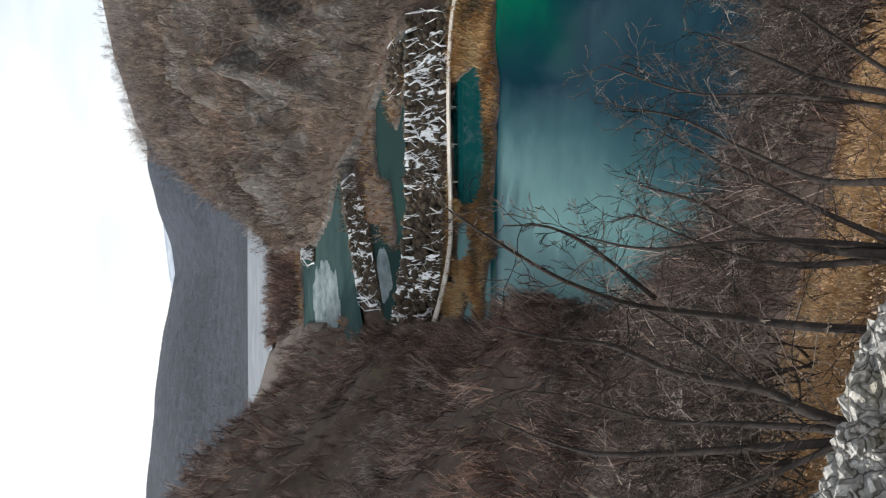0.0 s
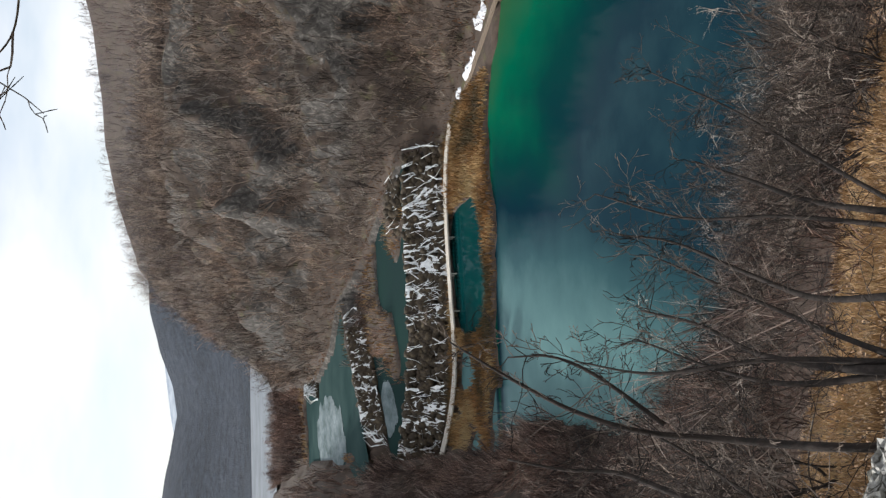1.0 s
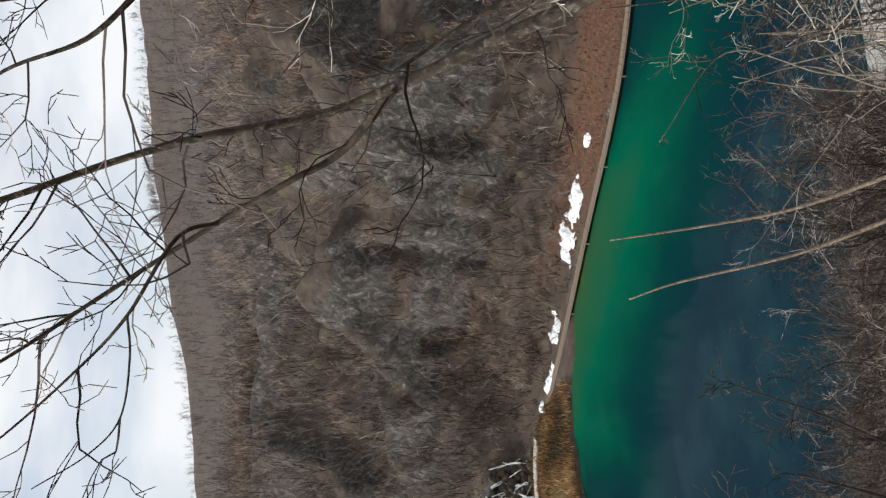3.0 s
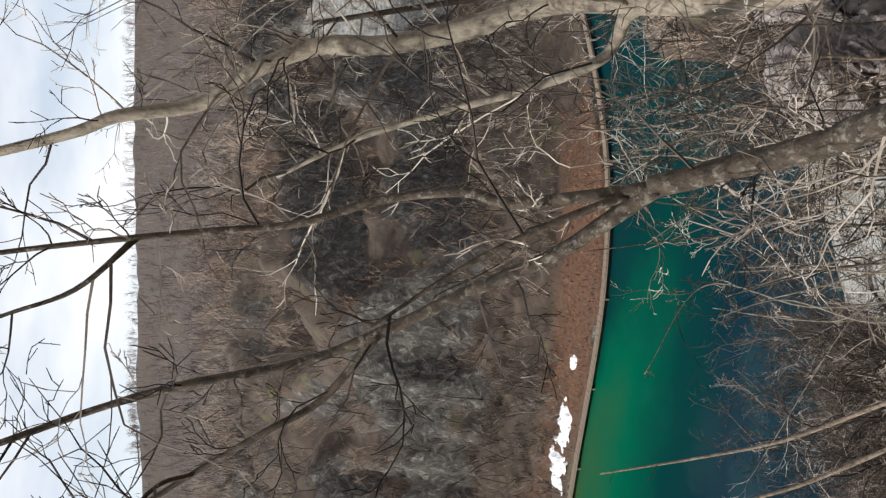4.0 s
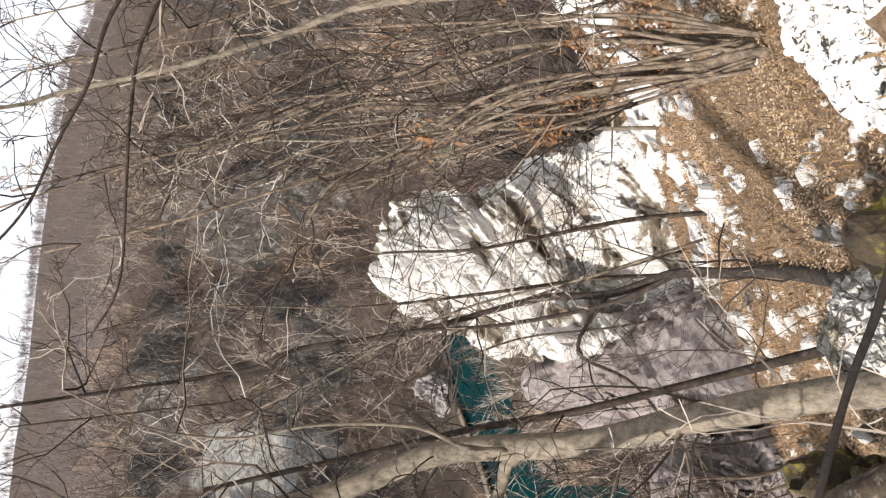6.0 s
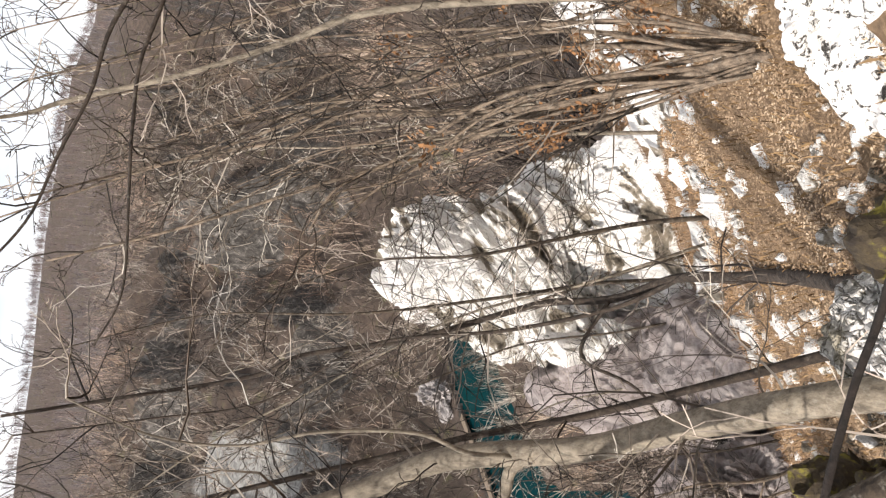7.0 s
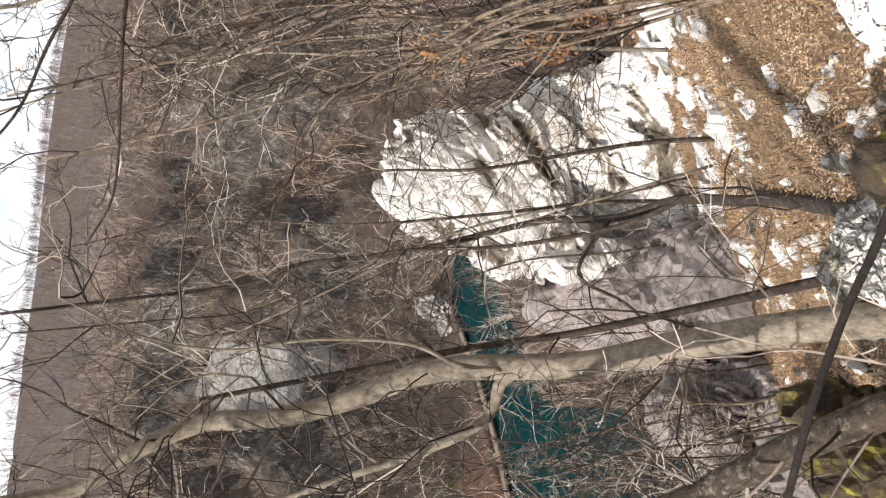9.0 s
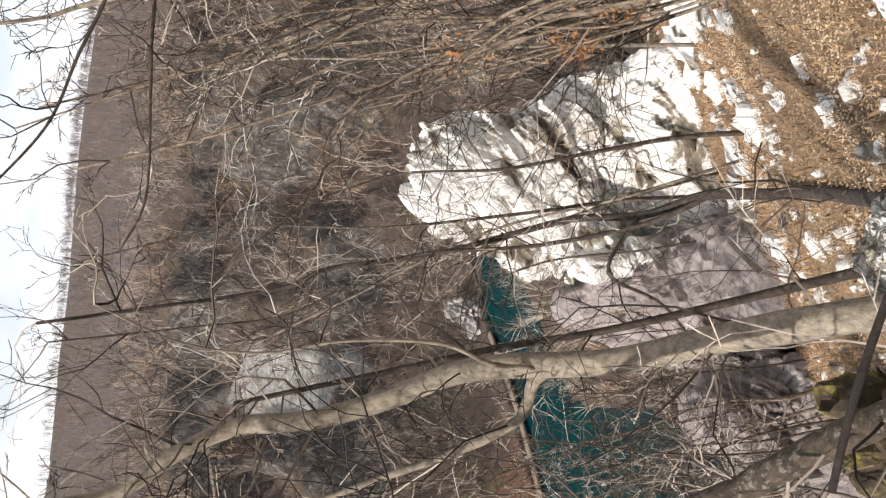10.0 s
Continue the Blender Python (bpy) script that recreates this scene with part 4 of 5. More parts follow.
def boardwalk(name, points, level, wide, gap, label, wood):
    root = tagged(new(name), label, "boardwalk", kind="structure")
    x, y, a = along(points, gap)
    plank = box(gap * 0.93, wide, 0.06, 0.008)
    first = part("plank", plank, wood, root)
    rng = np.random.RandomState(6)
    for k in range(len(x)):
        ob = first if k == 0 else new("plank", first.data)
        ob.parent = root
        ob.matrix_basis = pose(x[k], y[k], level + rng.normal(0, 0.008), 0, 0, math.degrees(a[k]) + rng.normal(0, 0.8))
    post = None
    for k in range(3, len(x), 14):
        for side in (-1, 1):
            px, py = x[k] - math.sin(a[k]) * side * wide * 0.42, y[k] + math.cos(a[k]) * side * wide * 0.42
            if post is None:
                ob = post = part("post", box(0.16, 0.16, 1.6, 0.02), wood, root)
            else:
                ob = new("post", post.data)
                ob.parent = root
            ob.matrix_basis = pose(px, py, level - 0.84, 0, 0, math.degrees(a[k]))
    for side in (-1, 1):
        px, py = x - np.sin(a) * side * wide * 0.45, y + np.cos(a) * side * wide * 0.45
        pts = np.stack([px, py, np.full(len(x), level - 0.12)], -1)
        v, f = prisms(pts[:-1], pts[1:], np.full(len(x) - 1, 0.09), np.full(len(x) - 1, 0.09), 4)
        mesh_object("beam", v, f, wood, False, root)
    return root


boardwalk("boardwalk", [(-16, 129), (-10.5, 122), (-6, 117.2), (0, 113.2), (5, 112.9), (11, 113.6), (22, 114.4), (30, 113), (33.5, 110)], 0.95, 1.5, 0.36, "pale weathered wooden boardwalk below the cascade", M_PLANK)
boardwalk("shore_boardwalk", [(33.5, 109.6), (36.5, 102.5), (41, 92), (47, 80), (53, 66), (59, 57.8), (66, 52.8), (78, 49), (90, 47.5)], 0.6, 0.9, 0.7, "narrow dark wooden boardwalk along the far shore", M_OLDPLANK)
log = part("log", box(4.2, 0.45, 0.35, 0.1), M_PLANK, None)
log.matrix_basis = pose(9.3, 98.2, 0.18, 0, 0, 2)
tagged(log, "pale fallen log lying at the reed pool's edge", "log")

# old snow by the far path
rng = np.random.RandomState(51)
for cx, cy, sx, sy in ((48.6, 84.6, 3.4, 2.3), (51.2, 79.6, 3.6, 1.5), (54.4, 73.0, 1.3, 0.8), (42.4, 95.4, 2.3, 2.0), (38.0, 101.4, 3.2, 1.2), (36.2, 106.4, 1.6, 0.8)):
    bm = bmesh.new()
    bmesh.ops.create_grid(bm, x_segments=70, y_segments=50, size=1)
    for v in bm.verts:
        a = math.radians(-62)
        ex, ey = v.co.x, v.co.y
        px, py = cx + ex * sx * math.cos(a) - ey * 0.7 * sy * math.sin(a), cy + ex * sx * math.sin(a) + ey * 0.7 * sy * math.cos(a)
        edge = ex * ex + ey * ey + 3.4 * (float(fbm(np.array(px), np.array(py), 1.1, 5, 2)) - 0.42)
        v.co = (px, py, float(height(px, py)) + 0.34 * (0.6 - edge) + 0.1)
    ob = part("snow_patch", bm, M_SNOW, None)
    ob["label"], ob["category"], ob["group"] = "patch of old white snow beside the far boardwalk", "snow", "snow patches by the path"

# ---------------------------------------------------------------- rocks of the lookout


def knobbly(p, seed, strata, knobs, amp):
    """How far a point of a rock stands out: broken slabs along the bedding, knobs and rough weathering."""
    q = p + Vector((seed * 3.1, seed * 1.7, seed * 2.3))
    warped = q + 0.12 * noise.noise_vector(q * 1.5)
    slab = (warped + BEDDING * (warped.dot(BEDDING) * strata)) * 0.9
    (near, second, _, _), cells = noise.voronoi(slab)
    block = noise.cell(cells[0] * 13.7)
    near2, second2 = noise.voronoi(slab * 2.7)[0][:2]
    block2 = noise.cell(noise.voronoi(slab * 2.7)[1][0] * 11.3)
    out = amp * (1.0 * block + 0.45 * block2 - 0.5 * max(0, 0.16 - (second - near)) / 0.16 - 0.25 * max(0, 0.14 - (second2 - near2)) / 0.14 + 0.18 * noise.fractal(q * 5.0, 0.9, 2.1, 3))
    if knobs:
        w = q + 0.05 * noise.noise_vector(q * 6)
        a, b = noise.voronoi(w * knobs)[0][:2]
        out += 0.8 / knobs * min(b - a, 0.6) + 0.03 * noise.fractal(q * 9.0, 0.9, 2.1, 3)
    return out


def rock(name, blobs, label, seed, sub=5, strata=1.8, knobs=0.0, amp=0.16, mat=None, group=""):
    """A limestone body grown together from some ellipsoids, rows of centre, radii and turn, that all reach round the first one's middle."""
    bm = bmesh.new()
    bmesh.ops.create_icosphere(bm, subdivisions=sub, radius=1)
    heart = Vector(blobs[0][0])
    shapes = []
    for c, r, turn in blobs:
        m = Matrix.Translation(c) @ Euler((0, 0, radians(turn))).to_matrix().to_4x4() @ Matrix.Diagonal((*r, 1))
        shapes.append((m.inverted() @ heart, m.inverted().to_3x3()))
    for v in bm.verts:
        d, far = v.co.normalized(), 0.05
        for o, m in shapes:
            w = m @ d
            a, b, c = w.dot(w), o.dot(w), o.dot(o) - 1
            if b * b - a * c > 0:
                far = max(far, (-b + math.sqrt(b * b - a * c)) / a)
        p = heart + d * far
        v.co = p + d * knobbly(p, seed, strata, knobs, amp)
    ob = part(name, bm, mat or M_ROCK, None)
    return tagged(ob, label, "rock", group)


rock("rock_pinnacle", [((11.15, 3.3, 27.0), (1.15, 1.15, 2.75), 20), ((11.2, 2.6, 25.9), (1.5, 1.1, 2.4), 25), ((10.5, 1.9, 25.5), (1.5, 1.1, 1.9), 30), ((9.9, 2.75, 24.9), (1.4, 1.0, 1.6), 10), ((10.3, 1.0, 25.2), (1.3, 0.8, 1.1), 20)],
     "bright white limestone pinnacle with tilted bedding and dark cracks", 3, 7, 1.8, 0.0, 0.22)
rock("rock_ledge", [((-0.95, 2.1, 29.6), (0.72, 0.5, 0.74), 0), ((-0.47, 2.24, 29.42), (0.4, 0.4, 0.70), 10), ((-1.7, 1.95, 29.7), (0.8, 0.5, 0.76), -10)],
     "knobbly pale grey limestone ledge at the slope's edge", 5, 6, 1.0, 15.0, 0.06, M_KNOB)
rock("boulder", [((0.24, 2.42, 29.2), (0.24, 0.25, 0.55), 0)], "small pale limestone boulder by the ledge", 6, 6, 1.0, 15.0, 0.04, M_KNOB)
rock("rock_slab", [((3.0, -0.50, 29.71), (0.54, 0.34, 0.30), -35), ((2.65, -0.66, 29.84), (0.4, 0.28, 0.24), 0)], "white limestone slab pitted with dark holes", 8, 6, 0.8, 9.0, 0.14, M_PITTED)
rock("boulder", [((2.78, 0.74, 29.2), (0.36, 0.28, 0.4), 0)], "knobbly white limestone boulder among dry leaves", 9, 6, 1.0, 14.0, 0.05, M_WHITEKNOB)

M_MOSS, n, l, b = material("mossy_stone", 0.95)
a = noise_out(n, l, 9.0, 6, 0.7)
l.new(ramp(n, l, a, [(0.35, (0.02, 0.015, 0.011)), (0.52, (0.06, 0.045, 0.025)), (0.60, (0.14, 0.125, 0.02)), (0.72, (0.30, 0.26, 0.05))]), b.inputs["Base Color"])
bump(n, l, b, a, 0.9, 0.03)
rock("mossy_stump", [((2.62, 0.28, 29.35), (0.26, 0.2, 0.42), 0)], "dark rotten stump overgrown with yellow-green moss", 11, 5, 0.5, 8.0, 0.05, M_MOSS)["category"] = "stump"
rock("mossy_stump", [((2.95, 1.75, 28.75), (0.28, 0.24, 0.5), 0)], "dark mossy stump at the tree's foot", 12, 5, 0.5, 8.0, 0.05, M_MOSS)["category"] = "stump"

rng = np.random.RandomState(71)
# x, y, length and width of each slab
spots = [(5.7, -0.14, 0.36, 0.13), (5.83, 0.24, 0.2, 0.12), (8.4, 0.85, 0.5, 0.26), (6.3, 0.84, 0.34, 0.11), (5.7, 1.0, 0.4, 0.09), (4.42, 0.31, 0.12, 0.07), (4.14, 0.47, 0.16, 0.07), (3.5, 0.5, 0.13, 0.07), (4.3, 1.2, 0.14, 0.07), (5.0, 1.6, 0.2, 0.09), (7.2, 1.5, 0.45, 0.16), (7.9, 2.3, 0.5, 0.2),
         (6.6, 0.3, 0.4, 0.18), (7.5, 0.2, 0.5, 0.25), (7.0, -0.7, 0.5, 0.22), (8.6, -0.3, 0.7, 0.3), (9.6, 3.9, 0.6, 0.3), (8.4, 3.2, 0.45, 0.2), (9.6, -1.2, 0.7, 0.35), (11.3, -0.5, 0.9, 0.4), (10.4, 5.4, 0.5, 0.25), (4.7, -0.8, 0.24, 0.1), (6.5, 2.2, 0.3, 0.12), (5.6, 2.1, 0.22, 0.09), (7.0, 0.9, 0.3, 0.14), (4.9, 0.6, 0.12, 0.06)]


def broken_slabs(name, px, py, long, wide, turn, count, label, group, seed):
    """A cluster of cracked, edged limestone slabs that share one dip, sunk into the slope."""
    rng = np.random.RandomState(seed)
    bm = bmesh.new()
    tilt = Matrix.Rotation(radians(turn), 3, "Z") @ Matrix.Rotation(radians(-34), 3, "X")
    for k in range(count):
        part_long, part_wide = long * rng.uniform(0.3, 0.75), wide * rng.uniform(0.45, 1.0)
        thick = part_wide * rng.uniform(0.35, 0.6)
        ox, oy = long * rng.uniform(-0.75, 0.75), wide * rng.uniform(-0.9, 0.9)
        mid = tilt @ Vector((ox, oy, 0.0))
        mid.z = float(height(px + mid.x, py + mid.y)) - 0.25 * thick
        spin = Matrix.Rotation(rng.normal(0, 0.25), 3, "Z")
        vs = []
        for j in range(16):
            c = np.sign(rng.uniform(-1, 1, 3)) * rng.uniform(0.55, 1.0, 3)
            vs.append(bm.verts.new(Vector((px + mid.x, py + mid.y, mid.z)) + tilt @ (spin @ Vector((c[0] * part_long, c[1] * part_wide, c[2] * thick)))))
        bmesh.ops.convex_hull(bm, input=vs)
        bmesh.ops.delete(bm, geom=[v for v in vs if v.is_valid and not v.link_faces], context="VERTS")
    bmesh.ops.subdivide_edges(bm, edges=bm.edges[:], cuts=2, use_grid_fill=True)
    for v in bm.verts:
        v.co += 0.10 * wide * noise.noise_vector(v.co * 9.0 + Vector((seed, 0, 0))) + 0.05 * wide * noise.noise_vector(v.co * 27.0)
    return tagged(part(name, bm, M_ROCK, None), label, "rock", group)


for k, (px, py, long, wide) in enumerate(spots):
    broken_slabs("outcrop", px, py, long, wide, 12 + rng.uniform(-22, 22), 3 + int(long * 7), "cracked white limestone slabs half buried in brown leaves", "outcrops on the leafy slope", 20 + k)
rock("cliff_boulder", [((9.6, 4.0, 25.2), (1.8, 0.95, 2.2), 25), ((8.3, 3.3, 25.9), (1.5, 0.9, 1.15), 25), ((10.4, 4.6, 25.0), (1.5, 0.85, 2.4), 25)], "pinkish-grey limestone boulder below the white pinnacle", 14, 6, 1.8, 0.0, 0.16, M_PINK)
rock("boulder", [((9.3, 3.6, 27.1), (0.36, 0.3, 0.8), 20)], "small white limestone block on the pinkish boulder", 18, 5, 1.8, 0.0, 0.12)

# ---------------------------------------------------------------- fallen leaves and dry grass of the slope
M_LEAF = thicket_material("dry_beech_leaf", (0.15, 0.093, 0.056), (0.40, 0.272, 0.168), (0.60, 0.47, 0.33))
M_WITHERED = thicket_material("withered_leaf", (0.10, 0.045, 0.02), (0.28, 0.14, 0.062), (0.42, 0.26, 0.14))


def leaf_quads(c, size, rng, flat=0.5):
    """Folded leaves at the points c: four corners and two faces each."""
    k = len(c)
    a = rng.uniform(0, 2 * np.pi, k)
    u = np.stack([np.cos(a), np.sin(a), rng.normal(0, flat, k)], -1)
    v = np.stack([-np.sin(a), np.cos(a), rng.normal(0, flat, k)], -1)
    s = (size * rng.uniform(0.6, 1.3, k))[:, None]
    tip, side = u * s, v * s * 0.55
    curl = np.array([0, 0, 1.0]) * s * rng.uniform(0.0, 0.3, k)[:, None]
    verts = np.stack([c - tip, c - side + curl, c + tip, c + side + curl], 1).reshape(-1, 3)
    i = (np.arange(k) * 4)[:, None]
    return verts, np.concatenate([i + np.array([[0, 1, 2]]), i + np.array([[0, 2, 3]])])


def litter(name, x, y, size, label, seed, soft=0.6):
    rng = np.random.RandomState(seed)
    c = np.stack([x, y, height(x, y) + 0.015 + 0.03 * rng.rand(len(x))], -1)
    v, f = leaf_quads(c, size, rng, 0.22)
    ob = mesh_object(name, v, f, M_LEAF, False)
    give(ob, "tone", np.repeat(np.clip(0.12 + rng.rand(len(x)) ** 1.6 * soft + 1.1 * (fbm(x, y, 0.6, 3, 5) - 0.35), 0, 1), 4))
    return tagged(ob, label, "leaves", kind="stuff")


def wedge(seed, count, az0, az1, r0, r1):
    rng = np.random.RandomState(seed)
    a, r = np.radians(rng.uniform(az0, az1, count)), r0 + (r1 - r0) * rng.rand(count) ** 0.8
    return r * np.sin(a), r * np.cos(a)


x, y = wedge(81, 110000, 54, 98, 1.6, 13)
litter("leaf_litter", x, y, 0.0085, "fallen brown beech leaves covering the slope", 82)
x, y = wedge(83, 16000, -26, 30, 2.2, 15)
litter("leaf_litter", x, y, 0.028, "fallen brown leaves below the rock ledge", 84, 0.3)
x, y = wedge(85, 16000, 54, 98, 2.0, 13)
blades("grass_tuft", x, y, 0.075, 0.0013, M_STRAW, "dry straw-coloured grass between the leaves", "grass", 86)
x, y = wedge(87, 30000, -26, 25, 2.2, 14)
blades("grass_tuft", x, y, 0.16, 0.005, M_STRAW, "dry straw-coloured grass below the ledge", "grass", 88)

# loose stones in the leaves
rng = np.random.RandomState(95)
x, y = wedge(96, 2200, 54, 100, 2.4, 13)
keep = fbm(x, y, 1.6, 3, 44) > 0.47
x, y = x[keep], y[keep]
lumps_mesh("loose_stones", np.stack([x, y, height(x, y) + 0.01], -1), rng.uniform(0.01, 0.04, len(x)) * np.where(rng.rand(len(x)) < 0.12, 2.4, 1.0), M_ROCK, "small white limestone stones lying in the leaf litter", "stones", 97, 1, 0.16)

# ---------------------------------------------------------------- the near trees


def curve_through(points, steps=7):
    """A smooth line through the points."""
    p = np.array(points, float)
    p = np.concatenate([[2 * p[0] - p[1]], p, [2 * p[-1] - p[-2]]])
    out = []
    for k in range(1, len(p) - 2):
        for t in np.arange(steps) / steps:
            out.append(0.5 * (2 * p[k] + (p[k + 1] - p[k - 1]) * t + (2 * p[k - 1] - 5 * p[k] + 4 * p[k + 1] - p[k + 2]) * t * t + (3 * p[k] - p[k - 1] - 3 * p[k + 1] + p[k + 2]) * t ** 3))
    return np.array(out + [p[-2]])


def tube(name, line, r0, r1, mat, parent, seed, sides=9, label=""):
    """A round, slightly knotty, tapering stem along a line."""
    rng = np.random.RandomState(seed)
    t = np.gradient(line, axis=0)
    t /= np.linalg.norm(t, axis=1)[:, None]
    u = np.cross(t, [0.31, 0.52, 0.2])
    u /= np.linalg.norm(u, axis=1)[:, None]
    v = np.cross(t, u)
    f = np.linspace(0, 1, len(line))
    r = (r0 + (r1 - r0) * f ** 0.85) * (1 + 0.03 * np.interp(f * 40, np.arange(42), rng.normal(0, 1, 42)))
    a = np.arange(sides) * 2 * np.pi / sides
    ring = np.cos(a)[None, :, None] * u[:, None] + np.sin(a)[None, :, None] * v[:, None]
    verts = (line[:, None] + ring * r[:, None, None] * (1 + 0.08 * rng.normal(0, 1, (1, sides, 1)))).reshape(-1, 3)
    i = np.arange(len(line) * sides).reshape(len(line), sides)
    faces = np.stack([i[:-1], np.roll(i, -1, 1)[:-1], np.roll(i, -1, 1)[1:], i[1:]], -1).reshape(-1, 4)
    k = np.arange(1, sides - 1)
    fan = np.concatenate([np.stack([0 * k, k + 1, k, k], -1), np.stack([0 * k, k, k + 1, k + 1], -1) + (len(line) - 1) * sides])
    faces = np.concatenate([faces[:, [0, 1, 2]], faces[:, [0, 2, 3]], fan[:, :3]])
    ob = mesh_object(name, verts, faces, mat, True, parent)
    if label:
        ob["label"] = label
    return ob


def to_ground(points):
    """The points with the stem led down to the ground before the first."""
    p, q = np.array(points[0], float), np.array(points[1], float)
    d = (p - q) / np.linalg.norm(p - q)
    d = d * 0.6 + np.array([0, 0, -0.6])
    d /= np.linalg.norm(d)
    s = p.copy()
    for k in range(80):
        if s[2] < float(height(s[0], s[1])) - 0.08:
            break
        s = s + d * 0.08
    return [tuple(s), *points] if np.linalg.norm(s - p) > 0.1 else list(points)


def near_tree(name, stems, label, category, seed, mat, density=9.0, reach=0.7, kids=(4, 2), thin=0.006, group="", leaves=0):
    """A bare tree: the first stem is its trunk, the others its limbs; each row is r0, r1 and points. Twigs grow from all of them."""
    rng = np.random.RandomState(seed)
    first = to_ground(stems[0][2])
    root = tagged(new(name), label, category, group)
    root.matrix_basis = Matrix.Translation(first[0])
    back = -np.array(first[0])
    out, shades = [], []
    for k, (r0, r1, pts) in enumerate(stems):
        pts = first if k == 0 else (to_ground(pts) if r0 < 0 else pts)
        r0 = abs(r0)
        line = curve_through(pts) + back
        tube("trunk" if k == 0 else "limb", line, r0, r1, mat, root, seed + k, 10 if r0 > 0.03 else 7)
        seg = np.linalg.norm(np.diff(line, axis=0), axis=1)
        s = np.concatenate([[0], np.cumsum(seg)])
        for c in range(int(s[-1] * density * 1.05 * (0.3 if r0 < 0.013 else 1))):
            at = s[-1] * (0.12 + 0.88 * rng.rand() ** 0.8)
            i = min(np.searchsorted(s, at), len(line) - 1)
            ax = line[i] - line[i - 1]
            ax = ax / np.linalg.norm(ax)
            side = np.cross(ax, rng.normal(0, 1, 3))
            side /= np.linalg.norm(side) + 1e-9
            f = at / s[-1]
            had = len(out)
            size = 0.25 + 1.25 * rng.rand() ** 1.6
            sprout(rng, line[i], ax * rng.uniform(0.1, 0.9) + side * rng.uniform(0.5, 1.0), reach * size * (1.1 - 0.4 * f), 0.68 * thin * (0.55 + 0.7 * size), 0, out, 0.8, rng.uniform(-0.1, 0.45), 6, kids, 0.24)
            shades += [rng.choice([0.05, 0.3, 0.6, 0.95], p=[0.34, 0.18, 0.22, 0.26] if mat is not M_HAZEL else [0.25, 0.45, 0.22, 0.08])] * (len(out) - had)
    if not out:
        return root
    out = np.array(out)
    v, f = prisms(out[:, :3], out[:, 3:6], np.maximum(out[:, 6], 0.0026), np.maximum(out[:, 7], 0.0016), 3)
    ob = mesh_object("crown", v, f, M_TWIG if mat is M_BARK or mat is M_HAZEL else (M_GREYTWIG if mat is M_ASH or mat is M_HORN else M_DARKTWIG), False, root)
    give(ob, "tone", np.repeat(np.clip(np.array(shades) + rng.normal(0, 0.1, len(shades)), 0, 1), 6))
    if leaves:
        spots = np.concatenate([curve_through(p)[3:14] for _, _, p in stems]) + back
        spots = spots[rng.choice(len(spots), 16)] + rng.normal(0, 0.05, (16, 3))
        v, f = leaf_quads(spots[rng.randint(0, 16, leaves)] + rng.normal(0, 0.05, (leaves, 3)), 0.013, rng, 0.9)
        ob = mesh_object("dry_leaves", v, f, M_WITHERED, False, root)
        ob["label"] = "withered orange-brown leaves"
        give(ob, "tone", np.repeat(0.35 + 0.35 * rng.rand(leaves), 4))
    return root


near_tree("beech_tree", [
    (0.075, 0.022, [(2.67, 0.93, 29.67), (2.96, 1.20, 30.04), (3.17, 1.44, 30.38), (3.41, 1.63, 30.90), (3.50, 1.84, 31.24), (3.49, 1.95, 31.58), (3.57, 2.04, 31.89), (3.50, 2.13, 32.15), (3.47, 2.31, 32.39), (3.39, 2.34, 32.73), (3.37, 2.44, 32.95), (3.3, 2.6, 33.5)]),
    (0.036, 0.008, [(3.24, 1.51, 30.59), (3.28, 1.60, 30.66), (3.25, 1.78, 30.71), (3.31, 1.99, 30.94), (3.38, 2.19, 31.26), (3.40, 2.41, 31.69), (3.36, 2.63, 32.05)]),
    (0.011, 0.004, [(3.26, 1.53, 30.68), (3.24, 1.50, 30.89), (3.33, 1.46, 31.10), (3.40, 1.50, 31.49), (3.48, 1.61, 31.80), (3.59, 1.63, 32.15), (3.72, 1.53, 32.51)]),
], "grey-barked leaning beech with bare winding branches", "tree", 201, M_BARK, 8, 0.85, (4, 2), 0.008)
near_tree("sapling", [(0.036, 0.012, [(2.92, 0.72, 29.22), (3.11, 0.87, 29.18), (3.28, 1.00, 29.19), (3.43, 1.16, 29.37), (3.52, 1.28, 29.57), (3.69, 1.56, 30.15), (3.77, 1.72, 30.67), (3.82, 1.88, 31.14), (3.80, 2.07, 31.91)])],
          "slim dark trunk close beside the beech", "tree", 207, M_HORN, 5, 0.6)
near_tree("hornbeam_tree", [
    (0.056, 0.014, [(3.25, 0.66, 29.10), (3.94, 0.87, 28.79), (4.62, 1.07, 28.56), (5.21, 1.29, 28.41), (5.86, 1.53, 28.48), (6.26, 1.87, 28.75), (6.54, 2.04, 29.21), (6.64, 2.23, 29.64), (6.82, 2.54, 30.28), (6.99, 2.78, 31.09), (7.04, 3.01, 31.49), (7.04, 3.23, 32.51), (6.87, 3.32, 33.39)]),
    (0.027, 0.007, [(5.86, 1.53, 28.46), (6.0, 1.72, 28.6), (6.18, 1.95, 28.87), (6.47, 2.27, 29.54), (6.77, 2.57, 30.58), (6.76, 3.10, 31.40), (6.80, 3.29, 32.27), (6.73, 3.41, 33.28)]),
    (0.022, 0.008, [(6.27, 1.90, 28.79), (6.10, 2.31, 29.02), (5.74, 2.42, 28.67), (5.27, 2.73, 28.41)]),
], "dark crooked hornbeam in front of the white pinnacle", "tree", 211, M_HORN, 6, 1.1, (4, 3), 0.010)
